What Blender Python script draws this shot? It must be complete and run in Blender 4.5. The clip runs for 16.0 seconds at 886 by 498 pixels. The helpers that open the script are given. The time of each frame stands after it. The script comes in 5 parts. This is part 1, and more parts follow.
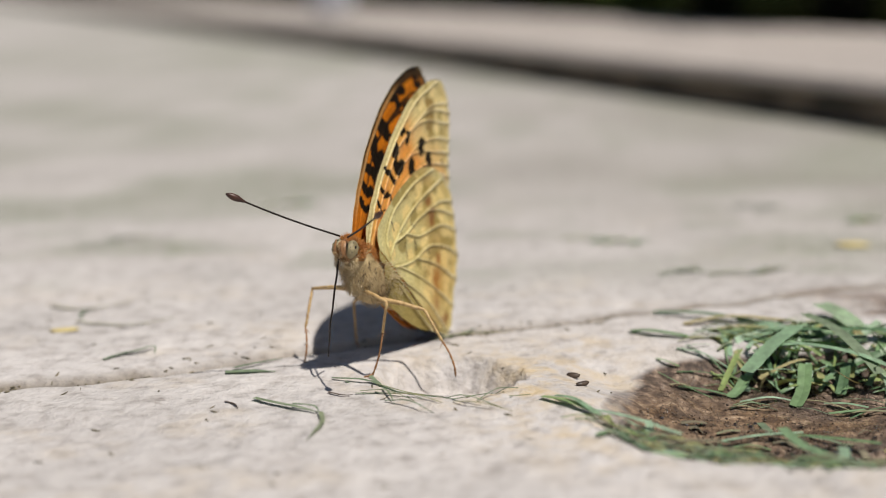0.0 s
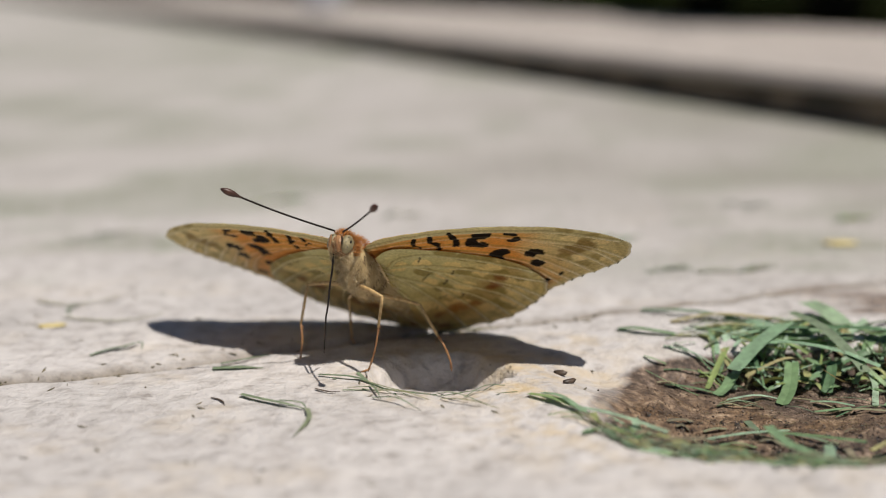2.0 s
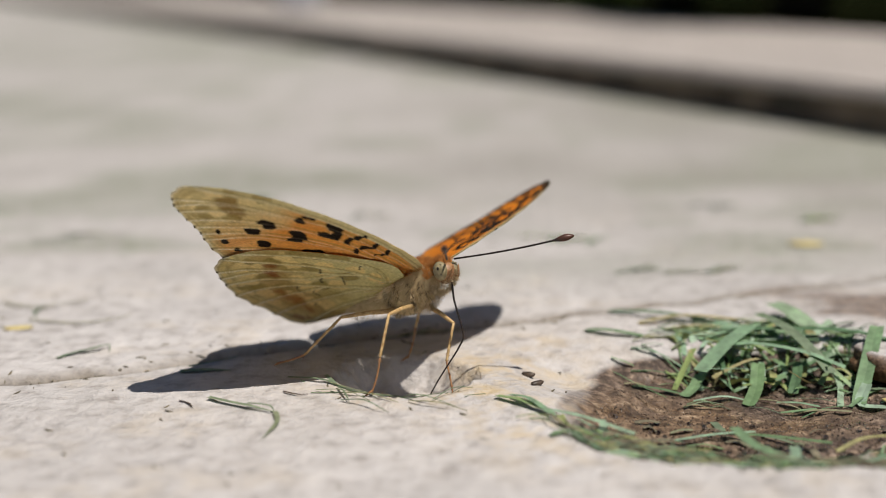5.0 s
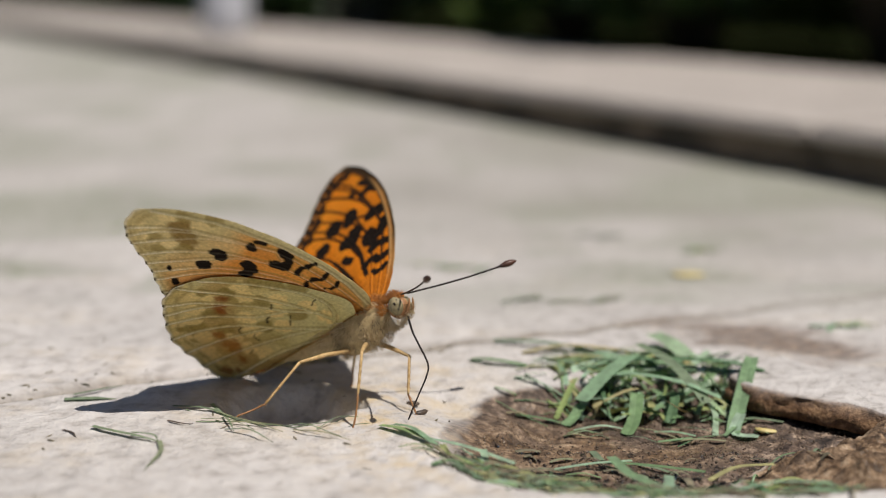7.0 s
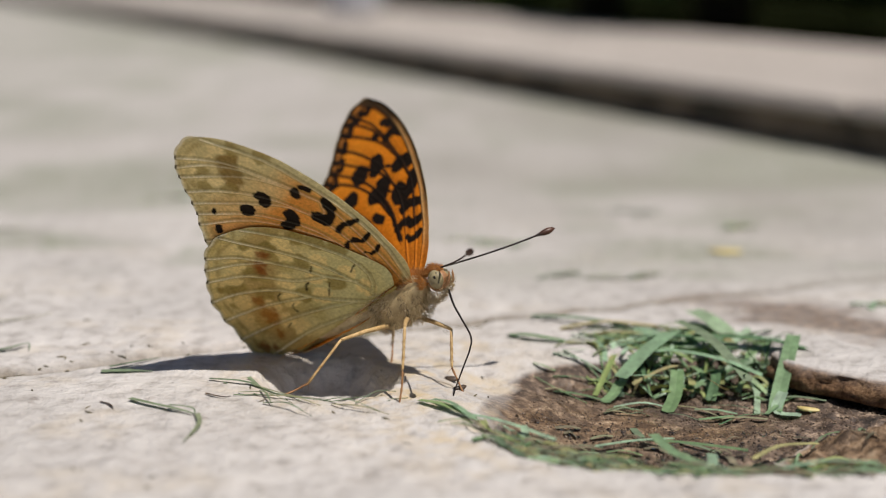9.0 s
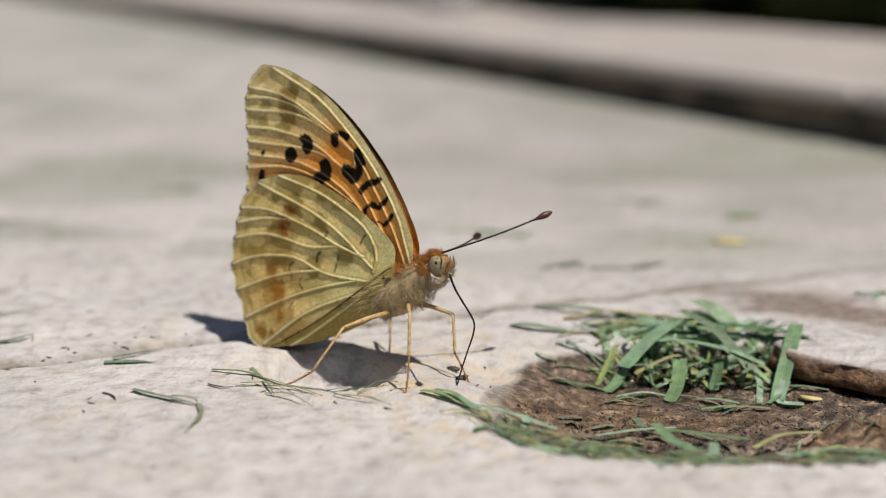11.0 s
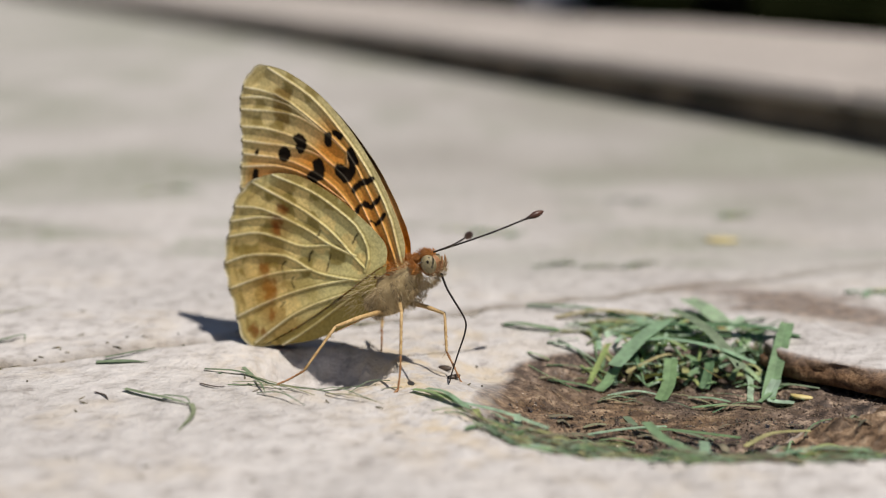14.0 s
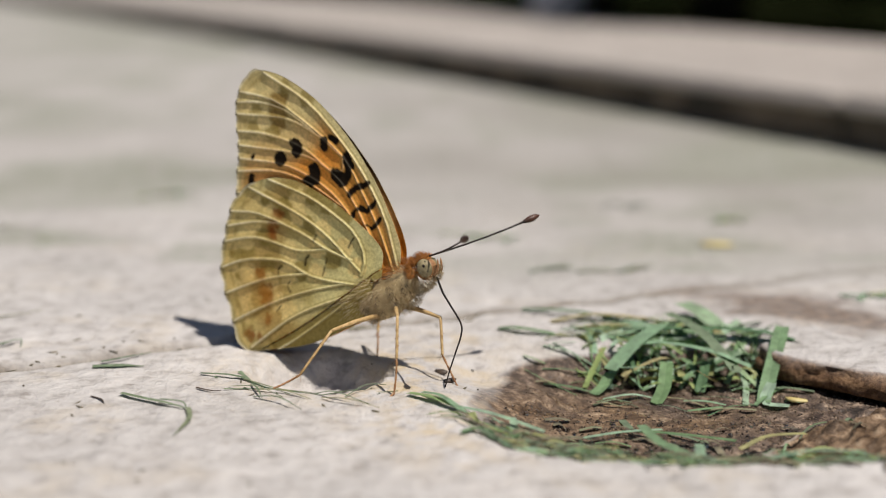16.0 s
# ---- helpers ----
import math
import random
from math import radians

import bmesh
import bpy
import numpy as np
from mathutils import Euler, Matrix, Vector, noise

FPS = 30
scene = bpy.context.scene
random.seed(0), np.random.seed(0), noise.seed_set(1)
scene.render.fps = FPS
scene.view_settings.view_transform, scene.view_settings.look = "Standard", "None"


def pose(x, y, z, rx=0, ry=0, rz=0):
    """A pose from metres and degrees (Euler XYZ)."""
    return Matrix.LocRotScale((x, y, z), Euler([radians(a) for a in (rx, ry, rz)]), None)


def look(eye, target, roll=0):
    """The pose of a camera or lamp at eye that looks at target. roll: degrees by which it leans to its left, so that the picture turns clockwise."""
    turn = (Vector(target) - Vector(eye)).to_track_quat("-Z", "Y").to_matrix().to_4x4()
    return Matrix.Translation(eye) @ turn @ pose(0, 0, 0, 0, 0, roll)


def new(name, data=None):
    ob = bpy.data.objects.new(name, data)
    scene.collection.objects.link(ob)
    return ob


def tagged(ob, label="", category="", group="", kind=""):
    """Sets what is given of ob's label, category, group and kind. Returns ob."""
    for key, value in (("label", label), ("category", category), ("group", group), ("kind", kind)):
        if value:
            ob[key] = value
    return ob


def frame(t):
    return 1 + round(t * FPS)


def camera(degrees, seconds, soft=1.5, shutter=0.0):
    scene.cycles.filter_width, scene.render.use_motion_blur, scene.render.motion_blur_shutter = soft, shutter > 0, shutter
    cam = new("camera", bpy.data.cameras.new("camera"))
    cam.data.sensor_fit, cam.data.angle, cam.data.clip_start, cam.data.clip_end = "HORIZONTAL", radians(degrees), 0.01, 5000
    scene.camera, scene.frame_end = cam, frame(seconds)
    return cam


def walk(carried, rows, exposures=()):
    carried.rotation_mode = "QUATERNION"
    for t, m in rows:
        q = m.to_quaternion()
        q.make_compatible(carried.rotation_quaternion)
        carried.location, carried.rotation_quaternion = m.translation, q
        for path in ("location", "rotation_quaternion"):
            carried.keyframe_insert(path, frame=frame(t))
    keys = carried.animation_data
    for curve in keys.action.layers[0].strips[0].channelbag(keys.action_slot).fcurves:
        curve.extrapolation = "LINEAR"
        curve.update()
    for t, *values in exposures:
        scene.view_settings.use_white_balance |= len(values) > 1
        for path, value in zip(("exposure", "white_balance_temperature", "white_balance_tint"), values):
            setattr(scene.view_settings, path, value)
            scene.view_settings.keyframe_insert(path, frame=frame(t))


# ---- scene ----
cam = camera(34.0, 16.0, soft=1.0)
PATH = [
    (0.0, look((-0.00089, -0.17413, 0.05252), (-0.01538, 0.00200, 0.01831), -1.81)),
    (0.5, look((-0.00128, -0.17458, 0.05265), (-0.01459, 0.00159, 0.01817), -1.68)),
    (1.0, look((-0.00078, -0.17425, 0.05270), (-0.01398, 0.00186, 0.01790), -1.70)),
    (1.5, look((-0.00080, -0.17424, 0.05272), (-0.01380, 0.00189, 0.01792), -1.58)),
    (2.0, look((-0.00056, -0.17409, 0.05263), (-0.01385, 0.00203, 0.01792), -1.51)),
    (2.5, look((-0.00029, -0.17362, 0.05310), (-0.01384, 0.00237, 0.01784), -1.57)),
    (3.0, look((-0.00012, -0.17352, 0.05273), (-0.01373, 0.00248, 0.01753), -1.56)),
    (3.5, look((-0.00010, -0.17370, 0.05260), (-0.01366, 0.00230, 0.01740), -1.50)),
    (5.8, look((-0.00052, -0.17429, 0.05481), (-0.00703, 0.00225, 0.02031), -0.88)),
    (6.0, look((-0.00052, -0.17430, 0.05523), (-0.00610, 0.00256, 0.02224), -0.68)),
    (6.5, look((0.00061, -0.17588, 0.05526), (0.00127, 0.00114, 0.02266), -0.15)),
    (7.0, look((0.00125, -0.17672, 0.05499), (0.00444, 0.00028, 0.02242), -0.01)),
    (7.5, look((0.00107, -0.17648, 0.05475), (0.00595, 0.00025, 0.02093), 0.28)),
    (8.0, look((0.00099, -0.17625, 0.05454), (0.00649, 0.00043, 0.02059), 0.38)),
    (8.5, look((0.00075, -0.17604, 0.05496), (0.00434, 0.00044, 0.01970), 0.38)),
    (9.0, look((-0.00066, -0.17477, 0.05426), (-0.00058, 0.00171, 0.01882), 0.23)),
    (11.5, look((0.00044, -0.17488, 0.05410), (-0.00072, 0.00134, 0.01739), -0.01)),
    (12.0, look((0.00021, -0.17513, 0.05437), (-0.00081, 0.00106, 0.01755), 0.12)),
    (12.5, look((0.00023, -0.17513, 0.05438), (-0.00070, 0.00103, 0.01745), 0.12)),
    (13.0, look((0.00058, -0.17490, 0.05442), (-0.00082, 0.00125, 0.01743), 0.05)),
    (13.5, look((0.00023, -0.17514, 0.05438), (-0.00070, 0.00103, 0.01745), 0.12)),
    (14.0, look((0.00048, -0.17524, 0.05425), (0.00031, 0.00100, 0.01764), -0.03)),
    (14.5, look((0.00060, -0.17546, 0.05432), (0.00060, 0.00080, 0.01782), -0.00)),
    (15.0, look((0.00002, -0.17522, 0.05405), (0.00053, 0.00117, 0.01822), 0.12)),
    (15.5, look((0.00042, -0.17561, 0.05421), (0.00082, 0.00073, 0.01807), -0.01)),
    (16.0, look((0.00051, -0.17567, 0.05403), (0.00084, 0.00072, 0.01819), -0.09)),
]
walk(cam, PATH)
cam.data.dof.use_dof = True
cam.data.dof.focus_distance = 0.186
cam.data.dof.aperture_fstop = 12.0

MM = 0.001

# ---- light ----
SUN_TO = Vector((0.35, -0.32, 1.0)).normalized()
world = bpy.data.worlds.new("sky")
scene.world = world
world.use_nodes = True
wn = world.node_tree.nodes
sky = wn.new("ShaderNodeTexSky")
sky.sky_type = "NISHITA"
sky.sun_disc = False
sky.sun_elevation = math.asin(SUN_TO.z)
sky.sun_rotation = math.atan2(SUN_TO.x, SUN_TO.y)
wn["Background"].inputs["Strength"].default_value = 0.041
world.node_tree.links.new(sky.outputs["Color"], wn["Background"].inputs["Color"])
sun = new("sun", bpy.data.lights.new("sun", "SUN"))
sun.data.energy = 4.45
sun.data.angle = radians(0.53)
sun.data.color = (1.0, 0.94, 0.86)
sun.matrix_world = look(SUN_TO * 3, (0, 0, 0))
scene.view_settings.exposure = 0.0


# ---- materials ----
def material(name):
    m = bpy.data.materials.new(name)
    m.use_nodes = True
    return m, m.node_tree.nodes, m.node_tree.links, m.node_tree.nodes["Principled BSDF"]


def ramp(n, stops):
    r = n.new("ShaderNodeValToRGB")
    while len(r.color_ramp.elements) < len(stops):
        r.color_ramp.elements.new(0.5)
    for e, (p, c) in zip(r.color_ramp.elements, stops):
        e.position, e.color = p, (*c, 1)
    return r


def noise_node(n, l, scale, detail=4, rough=0.55, coord="Object"):
    tc = n.new("ShaderNodeTexCoord")
    t = n.new("ShaderNodeTexNoise")
    t.inputs["Scale"].default_value, t.inputs["Detail"].default_value = scale, detail
    t.inputs["Roughness"].default_value = rough
    l.new(tc.outputs[coord], t.inputs["Vector"])
    return t


def mix(n, l, fac, a, b, kind="MIX"):
    m = n.new("ShaderNodeMix")
    m.data_type, m.blend_type = "RGBA", kind
    for sock, v in ((m.inputs[0], fac), (m.inputs[6], a), (m.inputs[7], b)):
        if isinstance(v, bpy.types.NodeSocket):
            l.new(v, sock)
        elif isinstance(v, (int, float)):
            sock.default_value = v
        else:
            sock.default_value = (*v, 1)
    return m.outputs[2]


def bump(n, l, bsdf, height, distance, strength=1.0, normal=None):
    b = n.new("ShaderNodeBump")
    b.inputs["Strength"].default_value, b.inputs["Distance"].default_value = strength, distance
    l.new(height, b.inputs["Height"])
    if normal:
        l.new(normal, b.inputs["Normal"])
    if bsdf:
        l.new(b.outputs["Normal"], bsdf.inputs["Normal"])
    return b.outputs["Normal"]


def attr(n, name):
    a = n.new("ShaderNodeAttribute")
    a.attribute_name = name
    return a


def stone_material(name, base, ground=False):
    m, n, l, p = material(name)
    big = noise_node(n, l, 28, 4)
    mid = noise_node(n, l, 300, 5, 0.62)
    fine = noise_node(n, l, 900, 4, 0.7)
    pits = noise_node(n, l, 420, 3, 0.5)
    lo, hi = [c * 0.86 for c in base], [min(1, c * 1.10) for c in base]
    c1 = ramp(n, [(0.3, lo), (0.7, hi)])
    l.new(big.outputs["Fac"], c1.inputs["Fac"])
    c2 = ramp(n, [(0.34, (0.70, 0.685, 0.67)), (0.47, (0.94, 0.935, 0.93)), (0.56, (1.0, 1.0, 1.0)), (0.7, (1.10, 1.10, 1.09))])
    l.new(mid.outputs["Fac"], c2.inputs["Fac"])
    col = mix(n, l, 1.0, c1.outputs["Color"], c2.outputs["Color"], "MULTIPLY")
    c3 = ramp(n, [(0.30, (0.62, 0.58, 0.55)), (0.40, (1, 1, 1))])
    l.new(pits.outputs["Fac"], c3.inputs["Fac"])
    col = mix(n, l, 0.5, col, c3.outputs["Color"], "MULTIPLY")
    p.inputs["Roughness"].default_value = 0.8
    if ground:
        stain = attr(n, "stain")
        och = noise_node(n, l, 210, 4, 0.6)
        r = ramp(n, [(0.42, (0, 0, 0)), (0.62, (1, 1, 1))])
        l.new(och.outputs["Fac"], r.inputs["Fac"])
        f = mix(n, l, 1.0, stain.outputs["Color"], r.outputs["Color"], "MULTIPLY")
        col = mix(n, l, f, col, (0.55, 0.44, 0.29))
        jt = attr(n, "joint")
        jr = ramp(n, [(0.3, (0.12, 0.10, 0.08)), (0.7, (0.30, 0.26, 0.21))])
        l.new(fine.outputs["Fac"], jr.inputs["Fac"])
        col = mix(n, l, jt.outputs["Fac"], col, jr.outputs["Color"])
        # paving blends to a darker grey farther out, more to the right
        far_grey = attr(n, "far_grey")
        col = mix(n, l, far_grey.outputs["Fac"], col, (0.31, 0.29, 0.262))
        moss = attr(n, "moss")
        mr = ramp(n, [(0.36, (0, 0, 0)), (0.56, (1, 1, 1))])
        l.new(mid.outputs["Fac"], mr.inputs["Fac"])
        mf = mix(n, l, 1.0, moss.outputs["Color"], mr.outputs["Color"], "MULTIPLY")
        col = mix(n, l, mf, col, (0.26, 0.27, 0.21))
        soil = attr(n, "soil")
        sn = noise_node(n, l, 520, 6, 0.8)
        sr = ramp(n, [(0.35, (0.022, 0.017, 0.014)), (0.46, (0.066, 0.048, 0.039)), (0.545, (0.165, 0.118, 0.090)), (0.645, (0.45, 0.34, 0.25))])
        l.new(sn.outputs["Fac"], sr.inputs["Fac"])
        edge = ramp(n, [(0.35, (0, 0, 0)), (0.65, (1, 1, 1))])
        add = n.new("ShaderNodeMath")
        add.operation = "MULTIPLY_ADD"
        l.new(mid.outputs["Fac"], add.inputs[0])
        add.inputs[1].default_value = 0.55
        sub = n.new("ShaderNodeMath")
        sub.operation = "SUBTRACT"
        l.new(soil.outputs["Fac"], sub.inputs[0])
        sub.inputs[1].default_value = 0.275
        l.new(sub.outputs[0], add.inputs[2])
        l.new(add.outputs[0], edge.inputs["Fac"])
        col = mix(n, l, edge.outputs["Color"], col, sr.outputs["Color"])
        wet = attr(n, "wet")
        rr = n.new("ShaderNodeMapRange")
        rr.inputs["To Min"].default_value, rr.inputs["To Max"].default_value = 0.8, 0.10
        wm = n.new("ShaderNodeMath")
        wm.operation = "MULTIPLY"
        l.new(wet.outputs["Fac"], wm.inputs[0])
        wr = ramp(n, [(0.42, (0, 0, 0)), (0.56, (1, 1, 1))])
        l.new(och.outputs["Fac"], wr.inputs["Fac"])
        l.new(wr.outputs["Color"], wm.inputs[1])
        l.new(wm.outputs[0], rr.inputs["Value"])
        l.new(rr.outputs["Result"], p.inputs["Roughness"])
        rust = attr(n, "rust")
        ru = ramp(n, [(0.36, (0.05, 0.024, 0.011)), (0.5, (0.15, 0.080, 0.038)), (0.66, (0.34, 0.21, 0.115))])
        l.new(sn.outputs["Fac"], ru.inputs["Fac"])
        col = mix(n, l, rust.outputs["Fac"], col, ru.outputs["Color"])
        tan = attr(n, "tan")
        tn = noise_node(n, l, 420, 6, 0.75)
        tr = ramp(n, [(0.34, (0.035, 0.022, 0.014)), (0.45, (0.105, 0.066, 0.039)), (0.54, (0.235, 0.155, 0.094)), (0.65, (0.50, 0.37, 0.25))])
        l.new(tn.outputs["Fac"], tr.inputs["Fac"])
        col = mix(n, l, tan.outputs["Fac"], col, tr.outputs["Color"])
        # garden ground near black: shade under the shrubs put into its colour
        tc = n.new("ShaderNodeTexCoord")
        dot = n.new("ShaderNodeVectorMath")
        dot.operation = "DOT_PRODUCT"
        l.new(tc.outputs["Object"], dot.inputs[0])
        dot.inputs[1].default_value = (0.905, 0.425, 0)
        shaded_garden = n.new("ShaderNodeMapRange")
        shaded_garden.inputs["From Min"].default_value, shaded_garden.inputs["From Max"].default_value = 0.380, 0.386
        l.new(dot.outputs["Value"], shaded_garden.inputs["Value"])
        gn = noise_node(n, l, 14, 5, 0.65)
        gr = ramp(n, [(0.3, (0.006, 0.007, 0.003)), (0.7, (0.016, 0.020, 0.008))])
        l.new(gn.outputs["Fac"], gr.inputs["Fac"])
        col = mix(n, l, shaded_garden.outputs["Result"], col, gr.outputs["Color"])
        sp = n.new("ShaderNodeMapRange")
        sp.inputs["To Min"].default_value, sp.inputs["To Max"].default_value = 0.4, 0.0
        l.new(shaded_garden.outputs["Result"], sp.inputs["Value"])
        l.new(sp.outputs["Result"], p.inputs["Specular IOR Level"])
    l.new(col, p.inputs["Base Color"])
    nb = bump(n, l, None, mid.outputs["Fac"], 0.0012, 0.75)
    bump(n, l, p, fine.outputs["Fac"], 0.0005, 0.7, nb)
    return m


def blade_material(name, stops, rough=0.38):
    m, n, l, p = material(name)
    info = n.new("ShaderNodeObjectInfo")
    r = ramp(n, stops)
    l.new(info.outputs["Random"], r.inputs["Fac"])
    t = noise_node(n, l, 700, 4)
    tr = ramp(n, [(0.3, (0.72, 0.72, 0.68)), (0.7, (1.15, 1.15, 1.1))])
    l.new(t.outputs["Fac"], tr.inputs["Fac"])
    col = mix(n, l, 1.0, r.outputs["Color"], tr.outputs["Color"], "MULTIPLY")
    l.new(col, p.inputs["Base Color"])
    p.inputs["Roughness"].default_value = rough
    tl = n.new("ShaderNodeBsdfTranslucent")
    l.new(col, tl.inputs["Color"])
    mx = n.new("ShaderNodeMixShader")
    mx.inputs[0].default_value = 0.45
    l.new(p.outputs[0], mx.inputs[1])
    l.new(tl.outputs[0], mx.inputs[2])
    l.new(mx.outputs[0], n["Material Output"].inputs["Surface"])
    bump(n, l, p, t.outputs["Fac"], 0.0003, 0.4)
    return m


def wing_material(name, clear):
    m, n, l, p = material(name)
    a = attr(n, "paint")
    t = noise_node(n, l, 2600, 3, 0.6)
    tr = ramp(n, [(0.3, (0.74, 0.72, 0.68)), (0.7, (1.12, 1.12, 1.10))])
    l.new(t.outputs["Fac"], tr.inputs["Fac"])
    t2 = noise_node(n, l, 330, 3)
    tr2 = ramp(n, [(0.3, (0.90, 0.88, 0.84)), (0.7, (1.05, 1.05, 1.05))])
    l.new(t2.outputs["Fac"], tr2.inputs["Fac"])
    col = mix(n, l, 1.0, a.outputs["Color"], tr.outputs["Color"], "MULTIPLY")
    col = mix(n, l, 1.0, col, tr2.outputs["Color"], "MULTIPLY")
    l.new(col, p.inputs["Base Color"])
    p.inputs["Roughness"].default_value = 0.55
    sh = n.new("ShaderNodeMath")
    sh.operation = "MULTIPLY"
    l.new(a.outputs["Alpha"], sh.inputs[0])
    sh.inputs[1].default_value = 0.18
    l.new(sh.outputs[0], p.inputs["Sheen Weight"])
    p.inputs["Sheen Roughness"].default_value = 0.45
    p.inputs["Sheen Tint"].default_value = (1.0, 0.95, 0.72, 1)
    p.inputs["Specular IOR Level"].default_value = 0.06
    bump(n, l, p, t.outputs["Fac"], 0.00008, 0.5)
    tl = n.new("ShaderNodeBsdfTranslucent")
    l.new(mix(n, l, 1.0, col, (1.0, 0.52, 0.16), "MULTIPLY"), tl.inputs["Color"])
    mx = n.new("ShaderNodeMixShader")
    mx.inputs[0].default_value = clear
    l.new(p.outputs[0], mx.inputs[1])
    l.new(tl.outputs[0], mx.inputs[2])
    l.new(mx.outputs[0], n["Material Output"].inputs["Surface"])
    return m


def plain_material(name, a, b, scale, rough=0.6, relief=0.0, spec=0.5, clear=0.0):
    m, n, l, p = material(name)
    t = noise_node(n, l, scale, 5, 0.6)
    r = ramp(n, [(0.32, a), (0.68, b)])
    l.new(t.outputs["Fac"], r.inputs["Fac"])
    l.new(r.outputs["Color"], p.inputs["Base Color"])
    p.inputs["Roughness"].default_value = rough
    p.inputs["Specular IOR Level"].default_value = spec
    if relief:
        bump(n, l, p, t.outputs["Fac"], relief, 0.7)
    if clear:
        tl = n.new("ShaderNodeBsdfTranslucent")
        l.new(r.outputs["Color"], tl.inputs["Color"])
        mx = n.new("ShaderNodeMixShader")
        mx.inputs[0].default_value = clear
        l.new(p.outputs[0], mx.inputs[1])
        l.new(tl.outputs[0], mx.inputs[2])
        l.new(mx.outputs[0], n["Material Output"].inputs["Surface"])
    return m


PAVING = stone_material("pale_limestone", (0.56, 0.53, 0.515), ground=True)
COPING = stone_material("coping_limestone", (0.46, 0.415, 0.385))
# dirty brown mortar, its colour darkened to deepen shade under the slabs' overhang
SHADED_FOOTING = plain_material("shaded_dirty_mortar", (0.05, 0.042, 0.030), (0.22, 0.165, 0.115), 40, 0.9, 0.001)
GRASS = blade_material("cut_grass", [(0.0, (0.17, 0.30, 0.17)), (0.25, (0.29, 0.44, 0.23)), (0.45, (0.42, 0.60, 0.44)), (0.60, (0.56, 0.71, 0.58)), (0.72, (0.37, 0.49, 0.19)), (0.86, (0.54, 0.56, 0.27)), (1.0, (0.64, 0.55, 0.33))], 0.36)
DRYGRASS = blade_material("drying_grass", [(0.0, (0.17, 0.24, 0.16)), (0.6, (0.30, 0.38, 0.26)), (1.0, (0.45, 0.43, 0.28))], 0.6)
WING_UNDER = wing_material("wing_scales", 0.09)
CREAM_FUR = plain_material("cream_hair", (0.52, 0.39, 0.21), (0.84, 0.72, 0.48), 900, 0.7, clear=0.25)
GREY_FUR = plain_material("grey_hair", (0.33, 0.23, 0.11), (0.72, 0.58, 0.36), 900, 0.7, clear=0.25)
EYESPOT = plain_material("eye_mottle", (0.10, 0.08, 0.05), (0.18, 0.15, 0.09), 1500, 0.35)
CLUB = plain_material("club_cuticle", (0.014, 0.008, 0.006), (0.09, 0.03, 0.015), 500, 0.45)
BROWN_FUR = plain_material("brown_hair", (0.06, 0.04, 0.02), (0.16, 0.11, 0.06), 900, 0.7)
RUST_FUR = plain_material("rust_hair", (0.34, 0.11, 0.02), (0.62, 0.27, 0.06), 900, 0.7, clear=0.25)
SKIN = plain_material("body_cuticle", (0.34, 0.24, 0.11), (0.62, 0.48, 0.26), 700, 0.6, 0.0002)
EYE = plain_material("compound_eye", (0.17, 0.14, 0.075), (0.36, 0.30, 0.175), 1500, 0.5, spec=0.25)
BLACK = plain_material("black_cuticle", (0.010, 0.008, 0.007), (0.030, 0.020, 0.016), 900, 0.5, spec=0.2)
LEG = plain_material("straw_leg", (0.36, 0.22, 0.08), (0.64, 0.45, 0.22), 1600, 0.6, 0.0002)
TARSUS = plain_material("brown_tarsus", (0.22, 0.10, 0.04), (0.40, 0.21, 0.09), 900, 0.5, 0.0001)
FLECK = plain_material("dry_plant_bits", (0.05, 0.05, 0.035), (0.26, 0.22, 0.14), 700, 0.7)
SEED = plain_material("dark_husk", (0.03, 0.02, 0.015), (0.10, 0.07, 0.05), 900, 0.5, 0.0002)
PETAL = plain_material("yellow_petal", (0.50, 0.38, 0.12), (0.70, 0.60, 0.30), 900, 0.6, 0.0001)
LEAF = plain_material("hedge_leaf", (0.02, 0.045, 0.012), (0.07, 0.11, 0.03), 9, 0.5, clear=0.3)
# lighter copy of the hedge leaf, with sunlight put into its colour
SUNLIT_LEAF = plain_material("sunlit_leaf", (0.07, 0.12, 0.025), (0.16, 0.23, 0.06), 9, 0.5, clear=0.3)
BARK = plain_material("bark", (0.05, 0.035, 0.025), (0.12, 0.09, 0.06), 60, 0.9, 0.002)
PAINT = plain_material("white_paint", (0.42, 0.43, 0.48), (0.52, 0.53, 0.58), 12, 0.5)
GREYPOST = plain_material("grey_wood", (0.05, 0.05, 0.04), (0.09, 0.09, 0.08), 20, 0.8)
CRUMB = plain_material("soil_crumbs", (0.045, 0.034, 0.028), (0.24, 0.175, 0.125), 500, 0.55, 0.0, spec=0.3)
DROP, _n, _l, _p = material("water")
_p.inputs["Base Color"].default_value = (0.9, 0.9, 0.9, 1)
_p.inputs["Roughness"].default_value = 0.05
_p.inputs["Transmission Weight"].default_value = 1.0
_p.inputs["IOR"].default_value = 1.4


# ---- mesh helpers ----
def mesh_object(name, verts, faces, mat, parent=None, label="", smooth=True):
    me = bpy.data.meshes.new(name)
    me.from_pydata(verts, [], faces)
    me.materials.append(mat)
    if smooth:
        me.polygons.foreach_set("use_smooth", [True] * len(me.polygons))
    me.update()
    ob = new(name, me)
    if parent:
        ob.parent = parent
    if label:
        ob["label"] = label
    return ob


def empty(name, m=None):
    ob = new(name)
    ob.empty_display_size = 0.005
    if m:
        ob.matrix_world = m
    return ob


